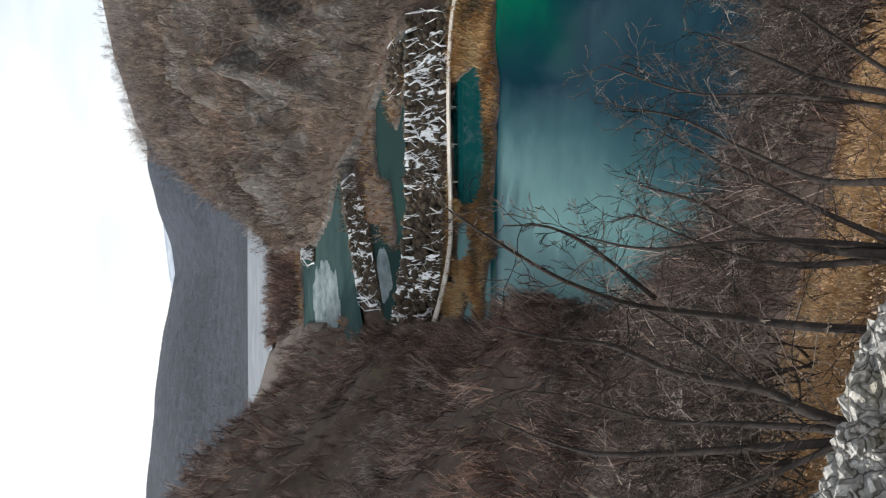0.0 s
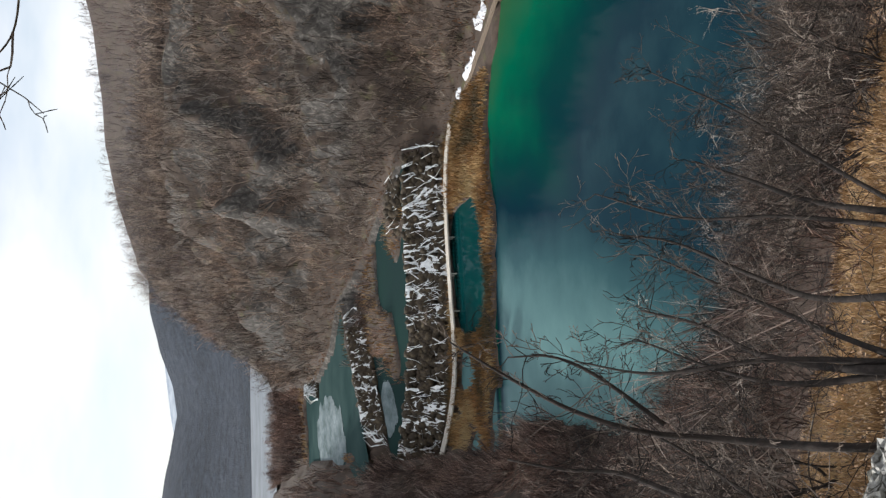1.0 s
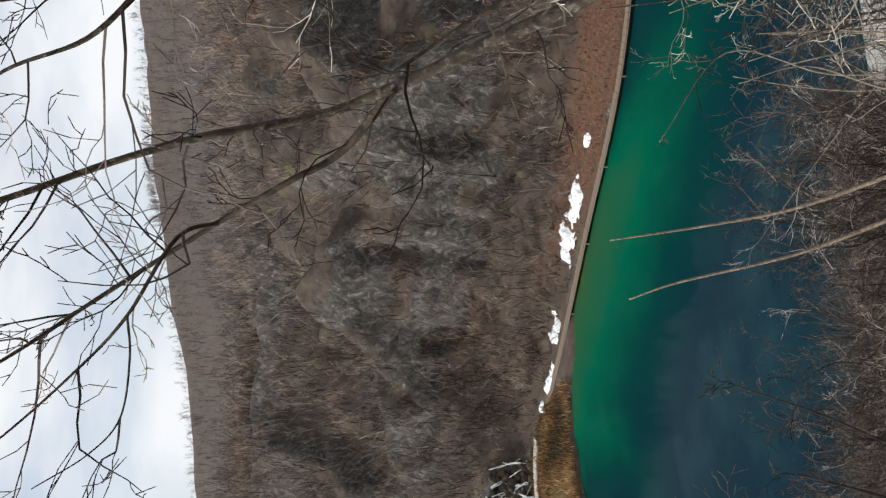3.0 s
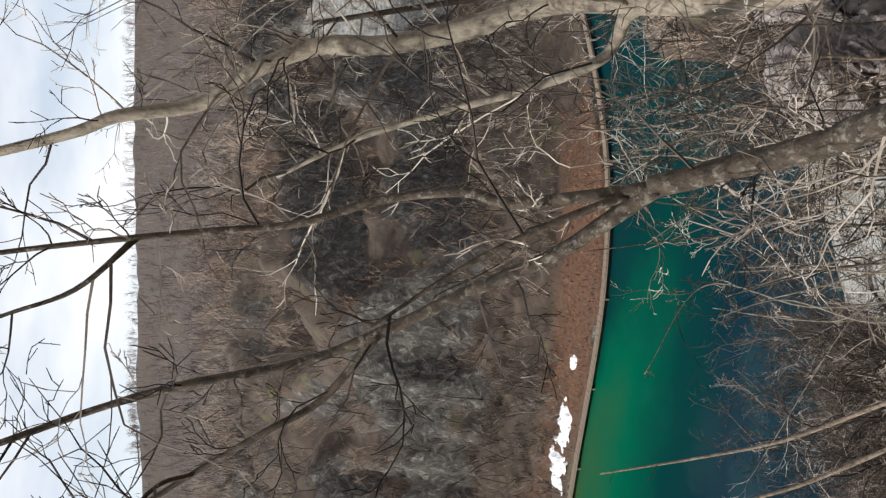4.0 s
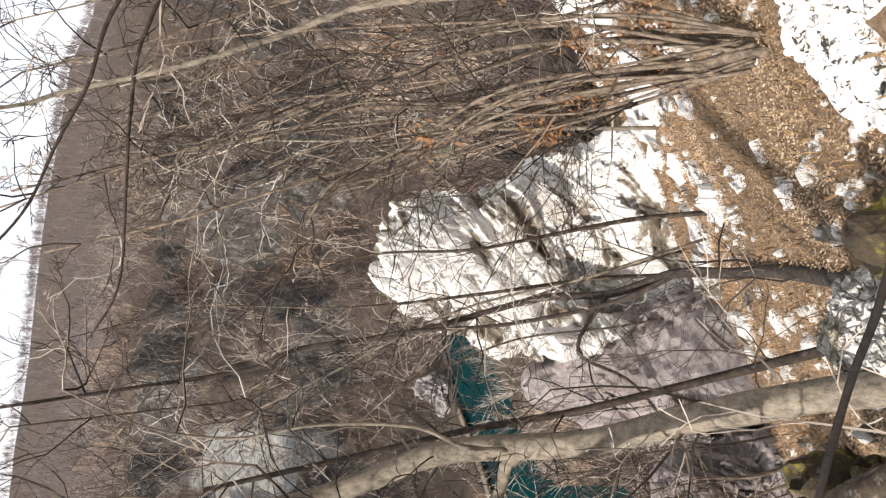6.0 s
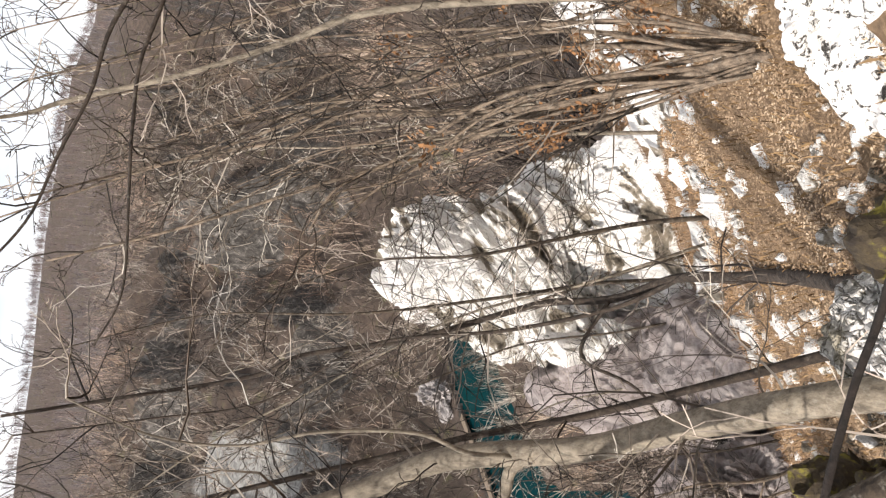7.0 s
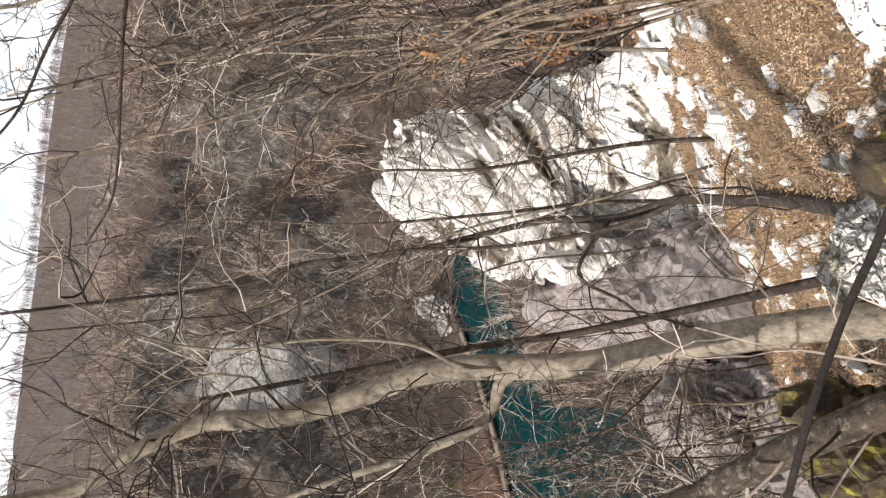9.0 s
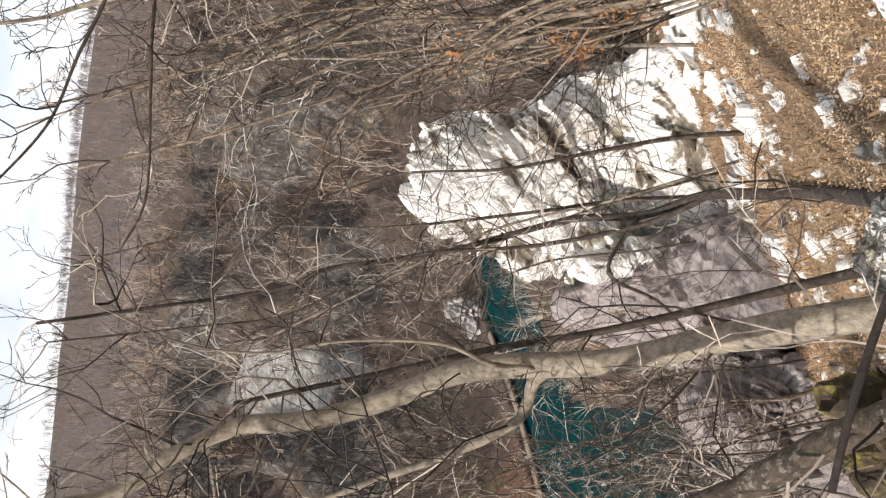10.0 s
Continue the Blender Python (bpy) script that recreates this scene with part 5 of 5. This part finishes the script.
near_tree("ash_tree", [
    (0.06, 0.042, [(1.72, 0.45, 29.75), (1.85, 0.72, 30.02), (1.98, 0.96, 30.2), (2.10, 1.19, 30.32), (2.19, 1.36, 30.40), (2.27, 1.52, 30.57), (2.34, 1.69, 30.79)]),
    (0.026, 0.008, [(2.33, 1.68, 30.77), (2.44, 1.88, 31.20), (2.53, 1.92, 31.38), (2.61, 2.05, 31.66), (2.59, 2.17, 31.97), (2.59, 2.22, 32.27), (2.54, 2.22, 32.56), (2.49, 2.27, 33.03), (2.37, 2.27, 33.4)]),
    (0.032, 0.009, [(2.33, 1.68, 30.77), (2.32, 1.86, 30.92), (2.31, 2.03, 31.08), (2.33, 2.25, 31.34), (2.31, 2.46, 31.63), (2.29, 2.63, 31.93), (2.21, 2.67, 32.37), (2.17, 2.77, 32.69), (2.00, 2.77, 33.06), (1.89, 2.85, 33.5)]),
    (0.018, 0.005, [(2.32, 2.46, 31.63), (2.18, 2.71, 31.84), (2.08, 2.78, 32.05), (1.99, 2.94, 32.33), (1.75, 3.11, 32.79), (1.54, 3.12, 33.06), (1.30, 3.12, 33.4)]),
    (0.018, 0.006, [(2.34, 1.73, 30.86), (2.26, 1.81, 31.14), (2.17, 1.93, 31.42), (2.00, 2.08, 31.76)]),
    (0.013, 0.004, [(2.55, 2.23, 32.54), (2.38, 2.33, 32.74), (2.31, 2.43, 33.03), (2.2, 2.6, 33.3)]),
    (0.010, 0.003, [(1.99, 2.94, 32.33), (1.78, 2.70, 32.45), (1.54, 2.83, 32.62), (1.40, 2.97, 32.80), (1.20, 3.09, 33.06), (1.05, 3.09, 33.25)]),
    (0.005, 0.002, [(1.54, 2.83, 32.62), (1.40, 2.89, 32.61), (1.21, 2.97, 32.64), (1.09, 2.99, 32.74), (0.98, 2.99, 32.91)]),
], "forked ash tree with bare spreading limbs over the lake", "tree", 221, M_ASH, 7.5, 0.7, (4, 2), 0.007)
for seed, pts, label in ((231, [(4.04, 5.37, 26.69), (4.13, 5.73, 26.82), (4.21, 6.41, 27.37), (4.36, 6.96, 27.96), (4.52, 7.52, 28.77)], "bleached dead stem leaning out over the lake"),
                         (232, [(3.76, 5.56, 26.69), (3.80, 5.94, 26.82), (3.83, 6.63, 27.38), (3.92, 7.33, 28.22), (3.94, 7.74, 28.60)], "broken grey dead stem leaning towards the lake")):
    near_tree("dead_stem", [(0.034, 0.008, pts)], label, "dead tree", seed, M_HAZEL, 1.2, 0.25, (1, 1), 0.005, "dead stems over the lake")
HAZEL = [
    (0.026, 0.006, [(3.83, -0.21, 29.66), (4.23, 0.03, 29.99), (4.60, 0.30, 30.42), (4.79, 0.56, 30.83), (4.94, 0.80, 31.35), (5.10, 1.17, 32.12), (5.16, 1.43, 32.82)]),
    (0.020, 0.006, [(3.83, -0.22, 29.6), (4.33, 0.13, 30.23), (4.69, 0.30, 30.71), (5.00, 0.43, 31.26), (5.11, 0.63, 31.63), (5.20, 0.80, 32.14), (5.23, 1.11, 33.00)]),
    (0.017, 0.005, [(3.84, -0.23, 29.6), (4.32, -0.16, 30.15), (4.73, 0.04, 30.74), (5.02, 0.34, 31.27), (5.12, 0.66, 31.85), (5.15, 0.91, 32.43), (5.1, 1.2, 33.1)]),
    (0.015, 0.005, [(3.95, -0.15, 29.75), (4.25, 0.10, 30.57), (4.34, 0.48, 31.06), (4.26, 0.66, 31.39), (4.22, 0.87, 31.51)]),
    (0.015, 0.004, [(3.83, -0.21, 29.6), (4.4, 0.1, 30.1), (4.9, 0.45, 30.7), (5.3, 0.75, 31.3), (5.5, 1.1, 32.0)]),
    (0.013, 0.004, [(3.83, -0.25, 29.6), (4.5, -0.2, 30.3), (5.0, 0.1, 31.1), (5.3, 0.3, 31.9), (5.4, 0.6, 32.8)]),
    (0.013, 0.004, [(3.9, -0.3, 29.6), (4.6, -0.4, 30.5), (5.0, -0.3, 31.4), (5.2, -0.1, 32.2), (5.3, 0.2, 33.0)]),
]
rng = np.random.RandomState(245)
for k in range(20):
    a, b, w = rng.randint(0, 7), rng.randint(0, 7), rng.rand()
    pa, pb = curve_through(HAZEL[a][2], 4)[::4][:5], curve_through(HAZEL[b][2], 4)[::4][:5]
    bend = np.cumsum(rng.normal(0, 0.06, (5, 3)), 0) * [1, 1, 0.5]
    HAZEL.append((rng.uniform(0.007, 0.014), 0.003, [tuple(q) for q in pa * w + pb * (1 - w) + bend]))
near_tree("hazel_bush", HAZEL, "fan of brown hazel stems with a few withered orange leaves", "bush", 241, M_HAZEL, 5.5, 0.8, (3, 2), 0.006, "", 900)
near_tree("maple_tree", [
    (0.024, 0.009, [(3.75, -0.47, 29.92), (4.10, -0.32, 30.69), (4.26, -0.17, 31.33), (4.30, 0.02, 31.71), (4.29, 0.21, 32.14), (4.32, 0.38, 32.61), (4.27, 0.46, 32.82), (4.18, 0.55, 33.3)]),
], "slender pale maple with fine knotty twigs", "tree", 251, M_BARK, 8, 0.5, (3, 2), 0.0034)
for seed, pts in ((255, [(4.2, -1.3, 30.3), (4.1, -1.0, 31.2), (3.9, -0.5, 32.0), (3.72, 0.0, 32.25), (3.65, 0.32, 32.29), (3.60, 0.57, 32.29), (3.48, 0.94, 32.29), (3.42, 1.15, 32.38)]),
                  (258, [(3.9, -1.4, 30.4), (3.7, -1.1, 31.2), (3.52, -0.5, 32.05), (3.42, -0.1, 32.33), (3.35, 0.18, 32.41), (3.31, 0.39, 32.50), (3.23, 0.62, 32.59), (3.1, 0.85, 32.78)])):
    near_tree("sapling", [(0.014, 0.004, pts)], "dark slim sapling bowing over the slope", "tree", seed, M_HORN, 5, 0.5, (3, 2), 0.005, "saplings bowing over the slope")
near_tree("dark_twig", [(0.012, 0.009, [(1.62, -0.35, 30.6), (1.56, -0.08, 30.66), (1.52, 0.16, 30.69), (1.49, 0.32, 30.73), (1.43, 0.51, 30.78), (1.38, 0.7, 30.8)])],
          "single dark twig reaching across near the ground", "branch", 261, M_DARKBARK, 1.0, 0.2, (1,), 0.003)
near_tree("hazel_bush", [
    (0.017, 0.005, [(4.9, -0.7, 29.3), (5.2, -0.6, 30.2), (5.4, -0.3, 31.1), (5.5, 0.1, 32.0), (5.5, 0.5, 33.0)]),
    (0.015, 0.004, [(4.9, -0.7, 29.2), (5.4, -0.4, 30.0), (5.7, 0.0, 30.8), (5.9, 0.5, 31.6), (5.9, 1.0, 32.5)]),
    (0.015, 0.004, [(4.9, -0.7, 29.2), (5.3, -0.8, 30.3), (5.5, -0.8, 31.4), (5.6, -0.6, 32.4), (5.6, -0.3, 33.3)]),
    (0.014, 0.004, [(4.95, -0.65, 29.2), (5.6, -0.2, 29.9), (6.1, 0.3, 30.7), (6.4, 0.8, 31.5), (6.5, 1.3, 32.4)]),
    (0.014, 0.004, [(4.85, -0.7, 29.2), (5.0, -0.9, 30.5), (5.1, -1.0, 31.6), (5.1, -0.9, 32.8)]),
    (0.013, 0.004, [(4.9, -0.7, 29.2), (5.3, -0.5, 30.4), (5.4, -0.1, 31.6), (5.3, 0.4, 32.7)]),
], "crowded brown hazel stems leaning towards the valley", "bush", 311, M_HAZEL, 5.5, 0.85, (3, 2), 0.006, "", 500)
rng = np.random.RandomState(330)
for k in range(13):
    a, r = radians(rng.uniform(57, 92)), rng.uniform(5.5, 12)
    px, py = r * math.sin(a) + 0.3, r * math.cos(a)
    pz, tall, lean = float(height(px, py)), rng.uniform(3.2, 6.0), rng.uniform(0.15, 0.5)
    pts = [(px + 0.1 * f * tall * rng.normal(0, 0.6), py + lean * f * tall * (0.6 + 0.5 * f), pz + f * tall) for f in (0.0, 0.2, 0.4, 0.6, 0.8, 1.0)]
    near_tree("sapling", [(rng.uniform(0.014, 0.026), 0.005, pts)], "slim bare sapling leaning downhill over the leafy slope", "tree", 340 + 3 * k, M_BARK if k % 2 else M_ASH, 6, 0.9, (4, 2), 0.006, "saplings on the leafy slope")
for k, (bx, by, dx, dy, tall) in enumerate(((2.9, 2.1, 0.3, 0.5, 2.2), (3.3, 2.5, 0.1, 0.6, 2.6), (2.6, 1.7, 0.5, 0.25, 1.6), (3.8, 2.2, 0.2, 0.3, 3.0), (2.3, 1.6, 0.2, 0.75, 1.5))):
    bz = float(height(bx, by))
    pts = [(bx + dx * f * f + 0.05 * rng.normal(), by + dy * f + 0.05 * rng.normal(), bz + f * tall) for f in (0.0, 0.25, 0.5, 0.75, 1.0)]
    near_tree("sapling", [(0.009, 0.003, pts)], "thin brown whip growing from the mossy stones", "tree", 390 + k, M_ASH, 8, 0.5, (3, 2), 0.0035, "whips by the mossy stones")
rock("cliff_boulder", [((6.95, 4.15, 26.5), (0.85, 0.5, 0.7), 30), ((7.45, 4.5, 25.8), (0.8, 0.6, 0.9), 10)], "pinkish-grey limestone boulder among tangled twigs", 15, 6, 1.8, 0.0, 0.24, M_PINK)
rock("cliff_boulder", [((3.95, 2.6, 27.9), (0.45, 0.35, 0.6), 30), ((4.3, 2.9, 27.6), (0.5, 0.4, 0.5), 80)], "pale grey limestone boulder at the slope's break", 16, 6, 1.8, 0.0, 0.15, M_PINK)
rock("mossy_stump", [((3.45, 1.8, 28.55), (0.16, 0.13, 0.5), 0)], "dark stump overgrown with bright yellow moss", 17, 5, 0.5, 8.0, 0.05, M_MOSS)["category"] = "stump"
rng = np.random.RandomState(360)
for k in range(13):
    a, r = radians(43 + 15 * (k + rng.rand()) / 13), rng.uniform(4.4, 7.4)
    px, py = r * math.sin(a), r * math.cos(a)
    pz, tall, lean = float(height(px, py)), rng.uniform(1.7, 3.3), rng.uniform(0.15, 0.45)
    pts = [(px + tall * f * rng.normal(0.05, 0.12), py + lean * f * tall, pz + f * tall) for f in (0.0, 0.25, 0.5, 0.75, 1.0)]
    near_tree("whip_bush", [(rng.uniform(0.010, 0.016), 0.004, pts), (0.009, 0.003, [pts[1], tuple(np.array(pts[2]) + rng.normal(0, 0.25, 3)), tuple(np.array(pts[3]) + rng.normal(0, 0.45, 3))])], "tangled bush of pale crooked twigs above the lake", "bush", 361 + 4 * k, M_BARK, 11, 0.65, (4, 3), 0.005, "tangled bushes above the lake")
for k in range(10):
    a, r = radians(55.5 + 8 * (k + rng.rand()) / 10), rng.uniform(5.0, 7.6)
    px, py = r * math.sin(a), r * math.cos(a)
    pz, tall, lean = float(height(px, py)), rng.uniform(1.8, 2.9), rng.uniform(0.1, 0.4)
    pts = [(px + tall * f * rng.normal(0.04, 0.12), py + lean * f * tall, pz + f * tall) for f in (0.0, 0.25, 0.5, 0.75, 1.0)]
    near_tree("whip_bush", [(rng.uniform(0.010, 0.017), 0.004, pts), (0.009, 0.003, [pts[1], tuple(np.array(pts[2]) + rng.normal(0, 0.25, 3)), tuple(np.array(pts[3]) + rng.normal(0, 0.45, 3))])], "tangled brown bush between the boulders", "bush", 461 + 4 * k, M_ASH if k % 2 else M_HAZEL, 8, 0.65, (4, 3), 0.005, "tangled bushes above the lake")
# the dark bushes behind the ledge
near_tree("dogwood_bush", [
    (0.028, 0.005, [(-0.35, 3.31, 29.28), (-0.34, 3.52, 29.47), (-0.31, 3.75, 29.71), (-0.27, 3.91, 30.01), (-0.17, 4.09, 30.26), (-0.05, 4.22, 30.45), (0.09, 4.30, 30.66), (0.21, 4.44, 30.80)]),
    (0.014, 0.004, [(-0.24, 3.87, 29.91), (0.00, 4.00, 30.18), (0.11, 4.18, 30.34), (0.12, 4.35, 30.52)]),
], "dark bare bush with a long arching stem", "bush", 271, M_DARKBARK, 11, 0.45, (3, 2), 0.0035)
near_tree("dogwood_bush", [
    (0.036, 0.006, [(-0.80, 3.54, 29.17), (-0.71, 3.90, 29.30), (-0.67, 4.30, 29.54), (-0.55, 4.67, 29.77), (-0.53, 4.89, 30.02), (-0.47, 5.10, 30.30)]),
    (0.026, 0.005, [(-0.85, 3.55, 29.1), (-0.9, 4.0, 29.3), (-0.95, 4.5, 29.6), (-0.85, 5.0, 30.0)]),
    (0.022, 0.004, [(-0.82, 3.55, 29.1), (-0.72, 4.1, 29.2), (-0.45, 4.6, 29.4), (-0.2, 5.0, 29.7)]),
    (0.026, 0.006, [(-0.92, 3.6, 29.0), (-1.11, 4.34, 29.35), (-1.22, 4.84, 29.69), (-1.21, 5.16, 29.91), (-1.10, 5.51, 30.21)]),
    (0.020, 0.004, [(-0.9, 3.6, 29.0), (-1.2, 4.0, 29.3), (-1.5, 4.5, 29.7), (-1.6, 4.9, 30.2)]),
], "many-stemmed dark bush rooted behind the rock ledge", "bush", 281, M_DARKBARK, 15, 0.5, (4, 2), 0.004)
near_tree("dogwood_bush", [
    (0.034, 0.008, [(-0.03, 3.75, 28.69), (0.00, 4.18, 28.75), (0.10, 4.64, 28.87), (0.29, 5.05, 28.96), (0.43, 5.49, 29.15)]),
    (0.026, 0.005, [(-0.04, 3.7, 28.6), (-0.09, 4.27, 28.86), (0.00, 4.75, 29.03), (0.23, 5.34, 29.28)]),
    (0.022, 0.005, [(0.0, 3.7, 28.6), (0.2, 4.2, 28.7), (0.5, 4.8, 28.9), (0.8, 5.4, 29.1)]),
    (0.022, 0.005, [(0.0, 3.7, 28.6), (0.05, 4.3, 29.0), (0.0, 4.9, 29.4), (0.1, 5.4, 29.7)]),
], "dark many-stemmed bush leaning out above the water", "bush", 291, M_DARKBARK, 14, 0.5, (4, 2), 0.004)
near_tree("dogwood_bush", [
    (0.030, 0.007, [(0.91, 4.38, 28.01), (1.09, 4.90, 28.19), (1.32, 5.32, 28.32), (1.58, 5.82, 28.45)]),
    (0.026, 0.006, [(0.37, 4.06, 28.31), (0.42, 4.65, 28.39), (0.64, 5.19, 28.49), (0.96, 5.85, 28.66), (1.08, 6.20, 28.94)]),
    (0.020, 0.005, [(0.8, 4.3, 27.9), (1.0, 5.0, 28.3), (1.1, 5.6, 28.7), (1.4, 6.2, 29.1)]),
    (0.020, 0.005, [(0.95, 4.4, 27.9), (1.4, 5.0, 28.0), (1.9, 5.5, 28.3), (2.3, 5.9, 28.7)]),
], "reddish bare bush with forked stems on the slope", "bush", 301, M_DARKBARK, 13, 0.5, (4, 2), 0.004)


def grown_bush(seed, high, stems):
    """A whole bush from a seed, standing at the origin."""
    rng = np.random.RandomState(seed)
    root = new("sapling_bush")
    out, shades = [], []
    for k in range(stems):
        a, lean = rng.uniform(0, 2 * np.pi), rng.uniform(0.05, 0.5)
        p = np.array([0.12 * np.cos(a), 0.12 * np.sin(a), -0.15])
        d = np.array([lean * np.cos(a), lean * np.sin(a), 1.0])
        pts, step = [p], high * rng.uniform(0.6, 1.0) / 6
        for j in range(6):
            d = d + rng.normal(0, 0.26, 3)
            d = d / np.linalg.norm(d)
            pts.append(pts[-1] + d * step)
        line = curve_through(pts, 3)
        tube("stem", line, high * rng.uniform(0.0035, 0.007), 0.004, M_DARKBARK, root, seed + k, 5)
        for c in range(11):
            i = rng.randint(4, len(line))
            ax = line[i] - line[i - 1]
            ax = ax / np.linalg.norm(ax)
            side = np.cross(ax, rng.normal(0, 1, 3))
            side /= np.linalg.norm(side)
            had = len(out)
            sprout(rng, line[i], ax + side * rng.uniform(0.4, 0.9), high * rng.uniform(0.10, 0.25), 0.006, 0, out, 0.9, 0.1, 2, (5, 4), 0.32)
            shades += [rng.choice([0.08, 0.35, 0.6, 0.9], p=[0.3, 0.34, 0.24, 0.12])] * (len(out) - had)
    out = np.array(out)
    fine = (out[:, 8] > 0.5) | (out[:, 6] < 0.0035)
    v, f = prisms(out[~fine, :3], out[~fine, 3:6], np.maximum(out[~fine, 6], 0.003), np.maximum(out[~fine, 7], 0.002), 3)
    f = np.concatenate([f[:, [0, 1, 2]], f[:, [0, 2, 3]]])
    w, g = spikes(out[fine, :3], out[fine, 3:6], np.full(fine.sum(), 0.004), rng.normal(0, 1, (fine.sum(), 3)))
    ob = mesh_object("crown", np.concatenate([v, w]), np.concatenate([f, g + len(v)]), M_GREYTWIG, False, root)
    shades = np.array(shades)
    give(ob, "tone", np.concatenate([np.repeat(shades[~fine], 6), np.repeat(shades[fine], 3)]))
    return tagged(root, "bare grey-brown bush with dense fine twigs on the slope", "bush", "bushes on the slope")


BUSH = [grown_bush(400 + 20 * k, 3.4, 6) for k in range(5)]
rng = np.random.RandomState(91)
count = 0
for k in range(900):
    a, r = radians(rng.uniform(-24, 64)), rng.uniform(9, 27)
    px, py = r * math.sin(a), r * math.cos(a)
    if rng.rand() > 0.25 + 0.75 * float(fbm(np.array(px), np.array(py), 5, 2, 33)) or count >= 165 or (-7 < math.degrees(a) < 6 and r < 23) or (6 <= math.degrees(a) < 16 and r < 13) or (math.degrees(a) <= -7 and r < 8) or (41 < math.degrees(a) < 54 and r > 10) or (math.degrees(a) > 54 and r > 14) or (16 <= math.degrees(a) < 41 and r < 10.5) or (25 < math.degrees(a) < 33 and rng.rand() < 0.5):
        continue
    m = pose(px, py, float(height(px, py)), rng.normal(0, 5), rng.normal(0, 5), rng.uniform(0, 360))
    s = rng.uniform(0.65, 1.15)
    if count < 5:
        ob = BUSH[count]
        ob.matrix_basis = m @ Matrix.Diagonal((s, s, s, 1))
    else:
        ob = copy_thing(BUSH[rng.randint(5)], m)
        ob.scale = (s, s, s)
    count += 1

rng = np.random.RandomState(93)
for k in range(26):
    a, r = radians(rng.uniform(31, 41.5)), rng.uniform(10, 19)
    px, py = r * math.sin(a), r * math.cos(a)
    ob = copy_thing(BUSH[rng.randint(5)], pose(px, py, float(height(px, py)), rng.normal(0, 6), rng.normal(0, 6), rng.uniform(0, 360)))
    ob.scale = (rng.uniform(0.7, 1.15),) * 3
    tagged(ob, "bare grey bush with fine twigs above the lake")

rng = np.random.RandomState(94)
for k in range(16):
    a, r = radians(rng.uniform(74, 90)), rng.uniform(12, 20)
    px, py = r * math.sin(a), r * math.cos(a)
    ob = copy_thing(BUSH[rng.randint(5)], pose(px, py, float(height(px, py)), rng.normal(0, 6), rng.normal(0, 6), rng.uniform(0, 360)))
    ob.scale = (rng.uniform(0.9, 1.4),) * 3
    tagged(ob, "bare brown bush behind the hazel stems")

rng = np.random.RandomState(92)
for k in range(60):
    a, r = radians(rng.uniform(-23, 0)), 20 + 40 * rng.rand() ** 1.3
    px, py = r * math.sin(a), r * math.cos(a)
    ob = copy_thing(BUSH[rng.randint(5)], pose(px, py, float(height(px, py)), rng.normal(0, 6), rng.normal(0, 6), rng.uniform(0, 360)))
    ob.scale = (rng.uniform(0.8, 1.5),) * 3
    tagged(ob, "bare dark-brown bush on the shoulder of the bank")

rock("shore_rock", [((97.2, 48.4, 0.8), (3.2, 1.7, 2.8), 20), ((94.5, 49.4, 0.6), (2.0, 1.2, 1.4), 0)], "pale weathered rock at the far waterline", 61, 5, 1.5, 0.0, 0.6, M_GREYROCK)
rock("shore_rock", [((73.2, 28.6, 2.6), (2.2, 1.4, 1.5), 20)], "pale bleached rock on the near spit", 62, 5, 1.5, 0.0, 0.5, M_GREYROCK)
